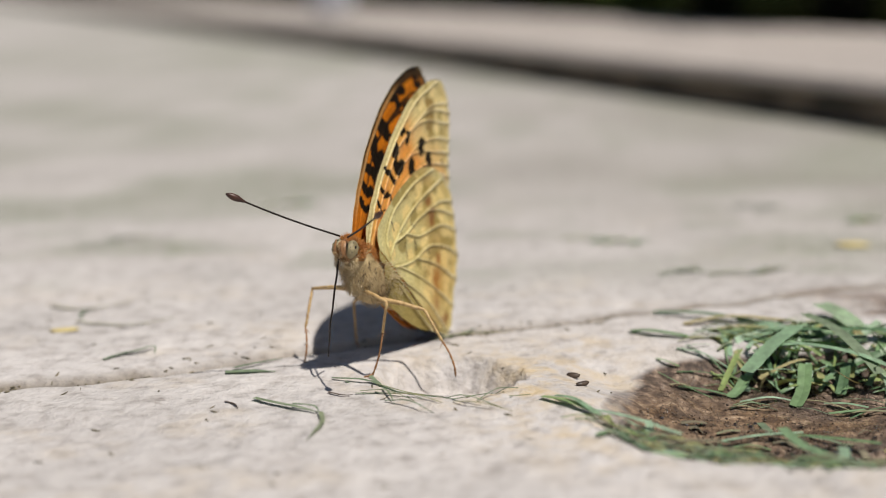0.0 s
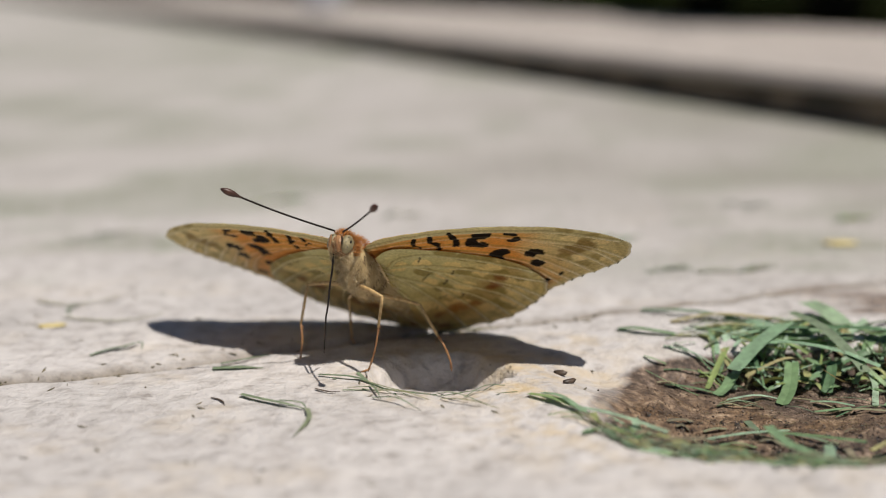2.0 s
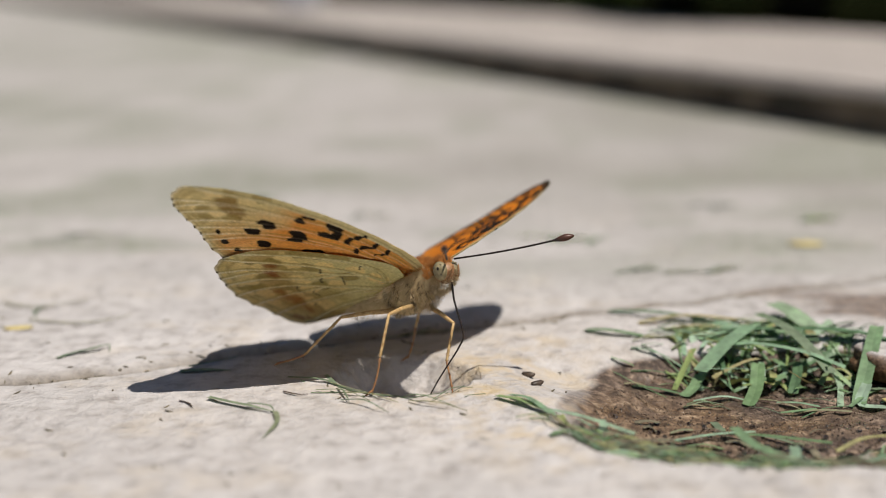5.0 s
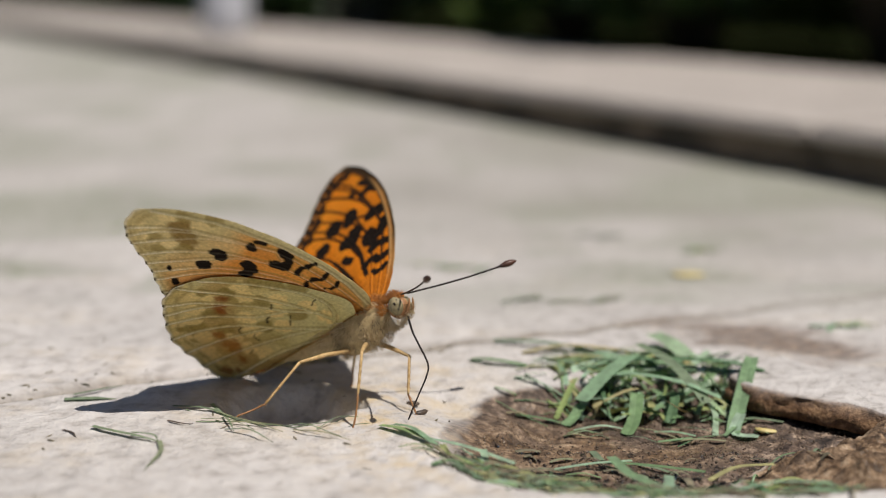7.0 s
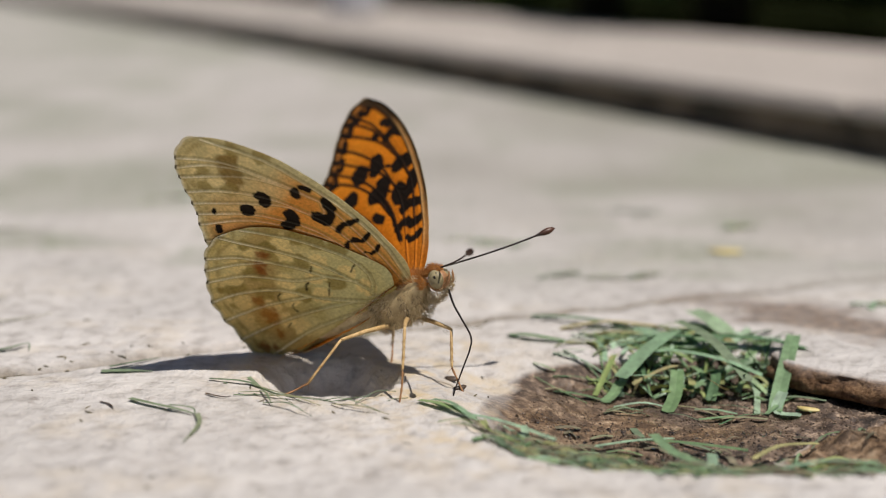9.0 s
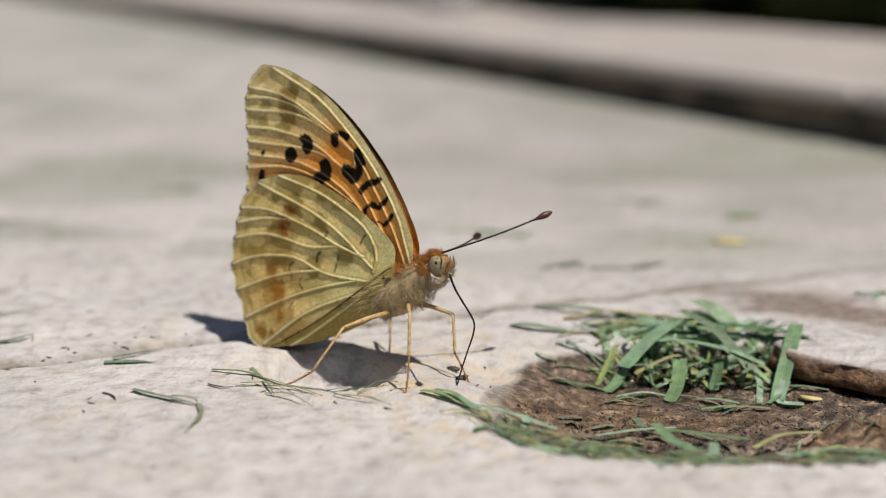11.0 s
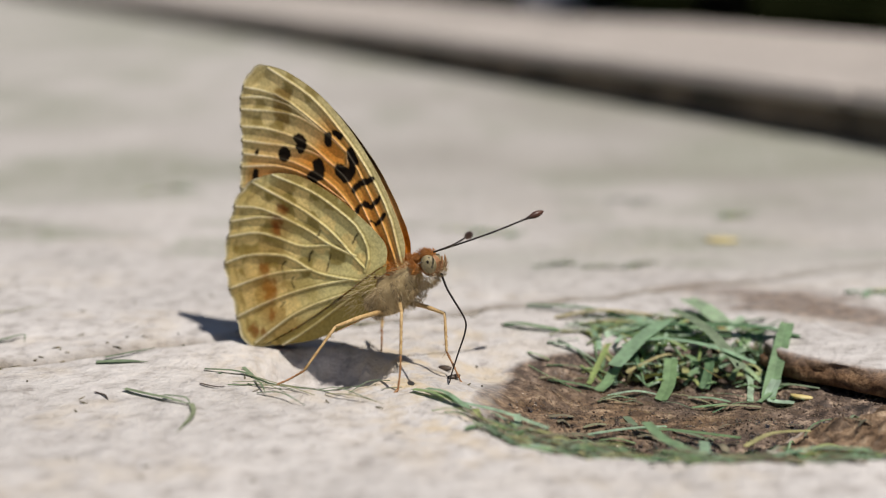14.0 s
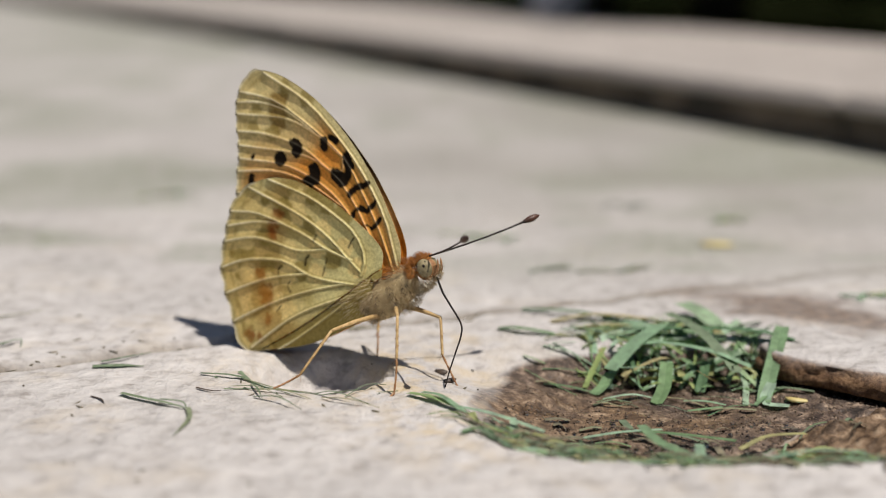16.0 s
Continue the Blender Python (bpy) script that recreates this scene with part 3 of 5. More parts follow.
clipping([(0.5, [(-30.5, 1.0, 0.1), (-28.5, -0.4, 0.3), (-27.2, 0.2, 0.1)])], "small dark grass bit on the stone", SEED)
clipping([(0.4, [(-43, -2.5, 0.1), (-41.5, -3.8, 0.2), (-40.6, -5.6, 0.1)])], "small dark grass bit on the stone", SEED)


def tuft(x, y, wide, deep, count, seed, label, mat=GRASS):
    rng = random.Random(seed)
    rows = []
    for k in range(count):
        cx, cy, a, ln = x + rng.gauss(0, wide / 3), y + rng.gauss(0, deep / 3), rng.gauss(0.3, 0.5), rng.uniform(4, 9)
        dx, dy = math.cos(a) * ln / 2, math.sin(a) * ln / 2
        rows.append((rng.uniform(0.8, 1.6), [(cx - dx, cy - dy, 0.1), (cx, cy + rng.uniform(-1, 1), 0.9), (cx + dx, cy + dy, 0.1)]))
    clipping(rows, label, mat)


tuft(9, 101, 9, 4, 6, 41, "small green grass tuft on the paving")
tuft(20, 71, 7, 6, 3, 42, "dull green grass stalks on the paving", DRYGRASS)
tuft(32, 70, 7, 6, 3, 43, "dull green grass stalks on the paving", DRYGRASS)
tuft(-58, 150, 12, 5, 7, 44, "small green grass tuft on the paving")
tuft(-90, 106, 10, 8, 4, 45, "dull green grass stalks on the paving", DRYGRASS)
tuft(42, 136, 12, 5, 4, 46, "dull green grass stalks on the paving", DRYGRASS)
tuft(-30, 128, 10, 5, 3, 47, "dull green grass stalks on the paving", DRYGRASS)
tuft(62, 118, 12, 5, 5, 48, "small green grass tuft on the paving")
tuft(70, 52, 8, 4, 5, 49, "small green grass tuft on the paving")


def build_flecks():
    """Tiny plant bits and grit on the stone."""
    rng = random.Random(77)
    nrng = np.random.default_rng(77)
    xs, ys = nrng.uniform(-88, 6, 150), nrng.uniform(-35, 60, 150)
    line = 37.6 + 0.446 * xs
    ys = np.where(nrng.random(150) < 0.45, line + nrng.normal(0, 2.2, 150), ys)
    hs = ground_fields(xs, ys)[0]
    v, f = [], []
    for x, y, h in zip(xs.tolist(), ys.tolist(), hs.tolist()):
        a, ln, r = rng.uniform(0, 6.28), rng.uniform(0.4, 1.6), rng.uniform(0.06, 0.16)
        bend = rng.uniform(-0.3, 0.3)
        pts = [Vector((x + math.cos(a + bend * t) * ln * t, y + math.sin(a + bend * t) * ln * t, h + 0.1 + 0.12 * math.sin(3 * t))) * MM for t in (-0.5, 0, 0.5)]
        tv, tf = tube_data(pts, [r * MM * 0.6, r * MM, r * MM * 0.4], 5)
        f += [tuple(i + len(v) for i in g) for g in tf]
        v += tv
    ob = mesh_object("plant_flecks", v, f, FLECK)
    tagged(ob, "tiny dark plant bits and grit on the stone", "debris", kind="stuff")


build_flecks()

def build_pile():
    root = empty("grass_heap", pose(0.037, 0.023, -0.005))
    tagged(root, "heap of fresh cut green grass blades in the wet hollow", "cut grass")
    inv = Vector((37, 23, -5))
    back = Vector((0.8, 3.5, -0.8))
    rng = random.Random(11)

    def add(width, path, mat=GRASS, fold=0.25, twist=0.0, pointed=False):
        path = [Vector(q) + back for q in path]
        path = [tuple(Vector((q.x, q.y, max(q.z, ground_z(q.x, q.y) + 0.2))) - inv) for q in path]
        v, f = blade_data(path, width * 1.04, fold, 0.05, twist, pointed)
        mesh_object("blade", v, f, mat, root, smooth=False)

    # the blades that stand out
    add(2.3, [(31.0, 21.5, 2.9), (27, 17.2, 1.4), (23.4, 13.0, -0.9), (23.0, 12.6, -1.1)], fold=0.06)
    add(1.6, [(23.2, 13.6, -2.0), (22, 11.5, -3.2), (20.6, 9.6, -3.9)])
    add(1.7, [(33.0, 27.5, 3.2), (36.2, 20.5, 2.6), (38.8, 13.5, 0.6), (40.0, 10.5, -0.9)], DRYGRASS, fold=0.12)
    add(3.0, [(36.6, 36.0, 2.6), (38.5, 31, 2.4), (40.0, 26.0, 1.6)], fold=0.12)
    add(2.0, [(48.6, 21.5, 2.6), (47, 17, 1.4), (44.8, 11.5, -1.4), (43.0, 7.0, -4.2)], fold=0.2)
    add(1.5, [(44.5, 9, -2.0), (43.2, 6.8, -4.2), (46, 5.2, -4.3)])
    add(1.8, [(31, 14, -0.5), (30, 9.5, -2.8), (28.5, 6.0, -4.0)])
    add(1.4, [(24.5, 18, 0.2), (30, 16.5, 1.6), (37, 14, 1.0), (42, 11.5, -0.5)])
    add(1.5, [(26, 26, 0.2), (33, 22, 2.2), (44, 21.5, 2.0), (52, 20, 0.4)])
    add(1.3, [(24, 21.5, -0.5), (29, 24, 1.6), (35, 25, 2.4)])
    for k in range(170):
        a, rr = rng.uniform(0, 6.28), math.sqrt(rng.random())
        cx, cy = 33.5 + 13.5 * rr * math.cos(a), 20.5 + 9.5 * rr * math.sin(a)
        top = 4.8 * (1 - rr ** 2)
        z = -4.2 + rng.uniform(0.2, 1.05) * top + 0.4
        ln, az, tilt = rng.choice((3, 4, 5, 6, 7, 9, 12, 15)) * rng.uniform(0.8, 1.2), rng.uniform(0, 6.28), rng.gauss(0, 0.34)
        dx, dy, dz = math.cos(az) * ln / 2, math.sin(az) * ln / 2, tilt * ln / 2
        bend = rng.uniform(-0.18, 0.18) * ln
        sag = rng.uniform(-0.2, 1.2)
        pts = [(cx - dx, cy - dy, z - dz - sag), (cx - bend * math.sin(az), cy + bend * math.cos(az), z + 0.5), (cx + dx, cy + dy, z + dz - sag)]
        pts = [(x, y, max(q, ground_z(x, y) + 0.25)) for x, y, q in pts]
        add(rng.choice((0.25, 0.35, 0.5, 0.65, 0.8, 1.0, 1.4)), pts, fold=rng.uniform(0.02, 0.3), twist=rng.uniform(-1.3, 1.3), pointed=rng.random() < 0.3)
    # thin litter strewn round the heap
    for k in range(70):
        a, rr = rng.uniform(0, 6.28), rng.uniform(0.6, 1.2)
        cx, cy, az, ln = 33 + 17 * rr * math.cos(a), 17 + 13 * rr * math.sin(a), rng.uniform(-0.8, 0.8), rng.uniform(2, 9)
        if cx > 47 and cy < 24:
            continue
        pts = []
        for q in (-0.5, 0.0, 0.5):
            x, y = cx + math.cos(az) * ln * q, cy + math.sin(az) * ln * q
            pts.append((x, y, ground_z(x + 0.8, y + 3.5) + 1.05 + (0.4 if q == 0 else 0)))
        add(rng.choice((0.2, 0.3, 0.45, 0.7)), pts, rng.choice((GRASS, DRYGRASS)))
    return root


build_pile()


def build_rim():
    root = empty("rim_grass", pose(0.008, -0.018, -0.001))
    tagged(root, "wet cut grass blades caught along the hollow's rim", "cut grass")
    inv = Vector((8, -18, -1))
    rng = random.Random(23)

    def add(width, path, mat=GRASS, fold=0.25):
        v, f = blade_data([tuple(Vector(q) - inv) for q in path], width, fold, 0.12)
        mesh_object("blade", v, f, mat, root, smooth=False)

    for k in range(190):
        a = radians(rng.uniform(204, 298))
        if rng.random() < 0.35:
            a = radians(rng.uniform(207, 250))
        rr = rng.uniform(0.80, 0.99)
        ln = rng.uniform(2.5, 9)
        square = (abs(math.cos(a)) ** 2.6 + abs(math.sin(a)) ** 2.6) ** (-1 / 2.6)
        cx, cy = HOLLOW[0] + HOLLOW[2] * rr * square * math.cos(a), HOLLOW[1] + HOLLOW[3] * rr * square * math.sin(a)
        az = math.atan2(HOLLOW[3] * math.cos(a), -HOLLOW[2] * math.sin(a)) + rng.gauss(0, 0.6)
        pts = []
        for s in (-0.5, -0.1, 0.5):
            x, y = cx + math.cos(az) * ln * s, cy + math.sin(az) * ln * s
            pts.append((x, y, max(ground_z(x, y) + 0.2, -1.3) + (0.5 if s == -0.1 else 0.1)))
        add(rng.choice((0.16, 0.22, 0.3, 0.45, 0.6, 0.9)), pts, rng.choice((GRASS, GRASS, DRYGRASS, FLECK)))
    # long blades on the wet floor
    add(0.8, [(2.5, -7, 0.2), (7, -10.2, 0.2), (12.6, -13.6, -0.8)])
    add(1.4, [(24.6, -9.5, -1.4), (26.2, -16, -1.5), (30, -23, -1.0)], fold=0.1)
    add(1.2, [(31, -13, -2.6), (30, -19, -1.7), (28.4, -24, -0.9)], fold=0.1)
    add(0.8, [(24, -4, -4), (29, -6.2, -3.6), (36, -9.5, -3.4)])
    add(0.7, [(18, -6.5, -4), (23, -5.5, -3.6), (28, -4.0, -3.8)])
    add(0.7, [(37, -23.5, -0.6), (42, -21.5, -0.4), (48, -21.5, -0.6)])
    add(0.8, [(36, -12.5, -3.4), (40, -9, -3.0), (45, -7.5, -3.2)])
    add(1.0, [(-3.5, -1.5, 0.2), (-0.5, -4.5, 0.6), (2.6, -8, 0.3)])
    add(0.8, [(-1.8, -1.0, 0.2), (0.6, -5, 0.9), (3.4, -10, 0.4)])
    # scraps lying about the wet floor
    for k in range(55):
        cx, cy, az, ln = rng.uniform(12, 52), rng.uniform(-21, 0), rng.gauss(0, 0.7), rng.uniform(1.2, 5)
        pts = []
        for q in (-0.5, 0.0, 0.5):
            x, y = cx + math.cos(az) * ln * q, cy + math.sin(az) * ln * q
            pts.append((x, y, ground_z(x, y) + (0.55 if q == 0 else 0.25)))
        add(rng.choice((0.2, 0.3, 0.45, 0.7, 1.0)), pts, rng.choice((GRASS, DRYGRASS, FLECK)), 0.1)
    # strands behind the hollow
    add(1.4, [(13, 41.5, 0.3), (20, 38, 0.9), (27, 35, 0.4)])
    add(1.2, [(17, 34, 0.3), (24, 35.5, 1.0), (33, 33.5, 0.6)])
    add(1.3, [(9, 30.5, 0.2), (12, 28.5, 0.7), (17, 27, 0.2)])


build_rim()


def scatter(rng, count, reach):
    a, rr = rng.uniform(0, 2 * math.pi, count), np.sqrt(rng.random(count)) * reach
    x, y = HOLLOW[0] + HOLLOW[2] * rr * np.cos(a), HOLLOW[1] + HOLLOW[3] * rr * np.sin(a)
    h, soil, *rest = ground_fields(x, y)
    keep = soil > 0.85
    return np.stack([x, y, h], 1)[keep]


def build_litter():
    """Soil crumbs and wet grains on the hollow's floor."""
    rng = random.Random(31)
    nrng = np.random.default_rng(31)
    v, f = [], []
    for x, y, h in scatter(nrng, 9000, 0.98).tolist():
        s = rng.choice((0.06, 0.08, 0.10, 0.13, 0.17, 0.24))
        m = Euler((rng.uniform(0, 6), rng.uniform(0, 6), rng.uniform(0, 6))).to_matrix()
        b = len(v)
        for q in ((1, 0, 0), (-1, 0, 0), (0, 1, 0), (0, -1, 0), (0, 0, 0.7), (0, 0, -0.7)):
            v.append((Vector((x, y, h + s * 0.25)) + m @ (Vector(q) * s * rng.uniform(0.7, 1.2))) * MM)
        for q in ((0, 2, 4), (2, 1, 4), (1, 3, 4), (3, 0, 4), (2, 0, 5), (1, 2, 5), (3, 1, 5), (0, 3, 5)):
            f.append(tuple(b + i for i in q))
    ob = mesh_object("soil_crumbs", v, f, CRUMB, smooth=False)
    tagged(ob, "damp brown soil crumbs on the hollow's floor", "soil", kind="stuff")
    v, f = [], []
    for x, y, h in scatter(nrng, 3600, 0.97).tolist():
        if y > 2 or (y > -8 and rng.random() < 0.5):
            continue
        s = rng.choice((0.09, 0.12, 0.17, 0.24, 0.36))
        z = h + s * 0.5
        b = len(v)
        for i in range(4):
            for j in range(6):
                th, ph = math.pi * (i + 0.5) / 4, 2 * math.pi * j / 6
                v.append(Vector((x + s * math.sin(th) * math.cos(ph), y + s * math.sin(th) * math.sin(ph), z + s * 0.8 * math.cos(th))) * MM)
        for i in range(3):
            for j in range(6):
                f.append((b + i * 6 + j, b + (i + 1) * 6 + j, b + (i + 1) * 6 + (j + 1) % 6, b + i * 6 + (j + 1) % 6))
        f.append(tuple(b + j for j in range(6)))
        f.append(tuple(b + 18 + j for j in range(6))[::-1])
    ob = mesh_object("water_drops", v, f, DROP)
    tagged(ob, "tiny clear water drops on the wet soil", "water drops", kind="stuff")


build_litter()


def chip(name, x, y, sx, sy, sz, rz, mat, label, cat):
    bm = bmesh.new()
    bmesh.ops.create_icosphere(bm, subdivisions=2, radius=1.0)
    for q in bm.verts:
        j = 1 + 0.22 * noise.noise(q.co * 1.7 + Vector((x, y, 0)))
        q.co = Vector((q.co.x * sx * j, q.co.y * sy * j, q.co.z * sz * j + 0.3 * sz * q.co.x ** 2)) * MM
    me = bpy.data.meshes.new(name)
    bm.to_mesh(me)
    bm.free()
    me.materials.append(mat)
    me.polygons.foreach_set("use_smooth", [True] * len(me.polygons))
    ob = new(name, me)
    ob.matrix_world = pose(x * MM, y * MM, (ground_z(x, y) + sz * 0.7) * MM, 0, 0, rz)
    tagged(ob, label, cat)


chip("husk", 0.6, 11.6, 1.0, 0.5, 0.4, -25, SEED, "dark seed husk on the stone beside the hollow", "seed husk")
chip("husk", 1.7, 5.6, 1.1, 0.5, 0.35, 40, SEED, "dark seed husk on the stone beside the hollow", "seed husk")
chip("petal_scrap", 18.4, -13.5, 1.5, 0.7, 0.35, 10, PETAL, "pale yellow petal scrap on the wet soil", "petal")
chip("petal_scrap", 15.2, -12.4, 0.7, 0.5, 0.35, 50, PETAL, "pale yellow petal scrap on the wet soil", "petal")
chip("petal_scrap", -75.6, 33.2, 2.2, 1.2, 0.2, 15, PETAL, "dry yellow petal scrap on the stone", "petal")
chip("petal_scrap", 48, 9.5, 1.6, 0.8, 0.3, -30, PETAL, "pale yellow petal scrap on the wet soil", "petal")
chip("petal_scrap", 52.5, 92, 3.2, 1.8, 0.4, -10, PETAL, "dry yellow petal scrap on the stone", "petal")

# ---- the butterfly ----
# wing plane: first number forward along the body, second up from the hinge, in millimetres
FORE_EDGE = [(3.4, 0.2), (4.8, 3.0), (5.2, 7.5), (5.0, 13.0), (4.0, 18.6), (2.6, 23.2), (1.0, 26.7), (-0.9, 29.6), (-2.8, 31.8), (-5.4, 33.6),
             (-7.3, 33.5), (-8.9, 32.6), (-10.3, 31.0), (-11.6, 28.3), (-13.0, 24.6), (-15.0, 21.3), (-16.4, 17.9), (-16.4, 15.9), (-12, 11.2), (-6, 5.6), (0.4, 0.2)]
HIND_EDGE = [(1.0, 0.4), (1.9, 1.9), (2.4, 3.3), (2.0, 5.1), (0.7, 8.1), (-1.6, 12.3), (-5.1, 16.8), (-7.3, 18.5), (-9.4, 19.5), (-12.3, 20.0), (-15.2, 19.5),
             (-17.2, 18.3), (-18.8, 16.5), (-20.5, 14.6), (-22.4, 11.8), (-23.0, 9.9), (-23.5, 7.7), (-23.8, 5.3), (-24.3, 3.1), (-24.3, 1.0), (-23.2, -0.7), (-20.5, -1.5),
             (-15.2, -3.1), (-11.8, -3.6), (-8.2, -3.7), (-5.0, -3.6), (-2.6, -2.2)]
FORE_VEINS = [[(3.2, 0.7), (4.3, 6.8), (4.1, 12), (3.3, 17), (0.4, 25.6), (-4.4, 32.6)], [(2.4, 0.4), (2.9, 5.8), (2.7, 11.7), (2.2, 16.8), (-1.2, 23.6), (-4.6, 28.6), (-9.2, 32.1)],
              [(2.0, 17.2), (-0.3, 21.4), (-3.8, 25.4), (-11.0, 29.6)], [(-0.6, 22), (-3.2, 26.2), (-6.6, 29.2), (-10.3, 31.0)],
              [(1.4, 3.1), (0.9, 11.4), (-0.6, 16.4), (-3.9, 20.2), (-12.6, 25.6)], [(-0.6, 16.4), (-3.3, 21.0), (-7.6, 24.9), (-11.9, 27.4)],
              [(0.3, 6.9), (-1.0, 12.0), (-3.0, 15.8), (-6.9, 20.0), (-13.4, 24.0)], [(-0.8, 11), (-4.4, 16.2), (-8.5, 19.8), (-14.3, 22.4)],
              [(0.6, 1.2), (-3.4, 9.2), (-8.0, 15.2), (-15.6, 19.8)], [(2.0, 16.8), (1.2, 15.4), (-0.6, 16.4)]]
HIND_VEINS = [[(-1.9, 1.7), (-0.5, 3.5), (-0.4, 6.8), (-1.7, 9.8), (-4.6, 14.3), (-9.5, 19.3)], [(-1.7, 2.0), (-3.1, 4.9), (-4.5, 8.6), (-7.4, 13.2), (-12.9, 19.7)],
              [(-2.5, 4.1), (-5.4, 7.0), (-8.0, 10.5), (-13.0, 15.7), (-17.3, 18.1)], [(-10.2, 13.0), (-14.1, 15.0), (-18.8, 16.5)],
              [(-5.4, 7.0), (-9.5, 8.6), (-12.7, 11.3), (-15.5, 13.3), (-20.3, 14.8)], [(-3.4, 1.0), (-7.7, 3.5), (-10.0, 5.4), (-12.6, 8.5), (-18.0, 11.0), (-22.4, 11.7)],
              [(-10.0, 5.4), (-16.2, 7.3), (-23.3, 8.2)], [(-4.4, 1.6), (-11.3, 3.2), (-17.8, 4.0), (-24.0, 4.2)], [(-4.0, -0.1), (-13.5, 0.8), (-22.6, -0.3)], [(-5.6, -0.5), (-13.6, -1.7), (-18.6, -2.1)]]
# black marks that both faces of the forewing carry: half width and path
FORE_MARKS = [(0.17, [(1.4, 7.4), (1.9, 6.8), (2.9, 6.9), (3.6, 7.4)]), (0.30, [(-0.2, 9.3), (0.6, 9.9), (1.4, 9.9), (2.2, 9.1), (3.0, 9.3), (3.9, 9.7)]),
              (0.40, [(0.8, 12.1), (2.0, 12.6), (3.1, 12.3), (4.0, 12.3)]), (0.86, [(0.1, 15.3), (0.5, 14.3)]), (0.46, [(0.9, 13.8), (2.2, 15.2), (2.6, 17.0)]), (0.28, [(2.6, 17.0), (3.0, 16.3), (2.7, 15.2)]),
              (0.66, [(0.3, 20.1), (0.0, 19.6)]), (0.42, [(1.5, 20.2), (2.1, 19.4)]), (0.70, [(-4.0, 21.9), (-3.7, 21.2), (-4.2, 20.6)]), (0.98, [(-7.0, 20.9)]),
              (0.82, [(-4.3, 16.3), (-3.2, 16.2), (-2.8, 17.5)]), (0.34, [(-11.0, 23.1)]), (0.50, [(-12.5, 20.7), (-12.8, 20.2)]), (0.85, [(-8.8, 17.3)]), (0.85, [(-4.6, 11.6), (-5.6, 12.4)]), (0.55, [(-12.9, 17.9)])]


def path_dist(u, v, pts):
    best = np.full(u.shape, 1e9)
    if len(pts) == 1:
        return np.hypot(u - pts[0][0], v - pts[0][1])
    for (ax, ay), (bx, by) in zip(pts[:-1], pts[1:]):
        dx, dy = bx - ax, by - ay
        t = np.clip(((u - ax) * dx + (v - ay) * dy) / (dx * dx + dy * dy + 1e-9), 0, 1)
        best = np.minimum(best, np.hypot(u - ax - t * dx, v - ay - t * dy))
    return best


def blot(u, v, r, pts, soft=0.10, rough=0.16, seed=3):
    d = path_dist(u, v, pts) + rough * vnoise(u * 1.7, v * 1.7, seed) + 0.05 * vnoise(u * 6, v * 6, seed + 1)
    return 1 - step(r - soft, r + soft, d)


def over(col, mask, c):
    return col * (1 - mask[:, None]) + np.array(c) * mask[:, None]


def near_veins(u, v, veins):
    d = np.full(u.shape, 1e9)
    for w in veins:
        d = np.minimum(d, path_dist(u, v, spline(w, 14).tolist()))
    return d


BLACK_SCALE = (0.016, 0.011, 0.008)


def cells(col, u, v, dv, spots, r, c, amount=0.9, seed=44):
    """Pale or dark patches that end at the veins round them."""
    within = step(0.12, 0.34, dv)
    for k, p in enumerate(spots):
        col = over(col, amount * within * blot(u, v, r, [p], 0.28, 0.30, seed + k), c)
    return col


def under_fore(u, v, dv, dc, dm):
    apex = np.hypot((u + 6) * 0.8, v - 32)
    orange = step(7.0, 15.0, apex + 1.5 * vnoise(u / 3, v / 3, 12)) * step(0.7, 2.0, dc) * step(0.1, 2.2, dm)
    col = over(np.tile(np.array((0.85, 0.76, 0.45)), (len(u), 1)), orange, (0.90, 0.43, 0.10))
    col = over(col, 0.6 * orange * (1 - step(3.0, 9.0, dm)), (0.93, 0.64, 0.31))
    col = over(col, 0.45 * orange * (1 - step(1.2, 4.5, dc)), (0.78, 0.50, 0.16))
    col = over(col, 0.35 * orange * step(0.2, 0.7, vnoise(u / 2.5, v / 2.5, 14) + 0.3), (0.74, 0.27, 0.04))
    col = over(col, 0.75 * (1 - step(0.7, 1.3, dc)), (0.76, 0.73, 0.47))
    grey = (1 - step(8.0, 12.0, apex)) * step(0.15, 0.5, dv)
    col = over(col, 0.35 * grey, (0.58, 0.51, 0.26))
    col = over(col, 0.9 * blot(u, v, 1.5, [(-4.0, 28.0), (-5.2, 25.6)], 0.5, 0.5), (0.30, 0.20, 0.06))
    col = cells(col, u, v, dv, [(-2.1, 29.4), (-7.9, 28.9), (-6.8, 24.6), (0.2, 26.4), (-9.0, 26.6)], 1.1, (0.36, 0.29, 0.10), 0.75, 20)
    col = cells(col, u, v, dv, [(-5.8, 29.4), (-7.3, 26.6), (-2.0, 26.6), (-7.6, 31.0), (-3.9, 30.6), (-9.3, 30.0)], 1.05, (0.95, 0.83, 0.48), 0.92, 30)
    edge = np.exp(-((dm - 1.5) / 0.45) ** 2) * step(0.3, 0.8, dv)
    col = over(col, 0.5 * edge, (0.36, 0.27, 0.09))
    col = over(col, 0.5 * np.exp(-((dm - 0.65) / 0.16) ** 2), (0.40, 0.31, 0.13))
    for k, (r, pts) in enumerate(FORE_MARKS):
        col = over(col, blot(u, v, r * 1.04 + 0.04, pts, 0.07, seed=7 + k), BLACK_SCALE)
    return col


# crease between the hindwing and its inner fold
CREASE = ((-1.6, 1.0), (-21.0, -1.1))


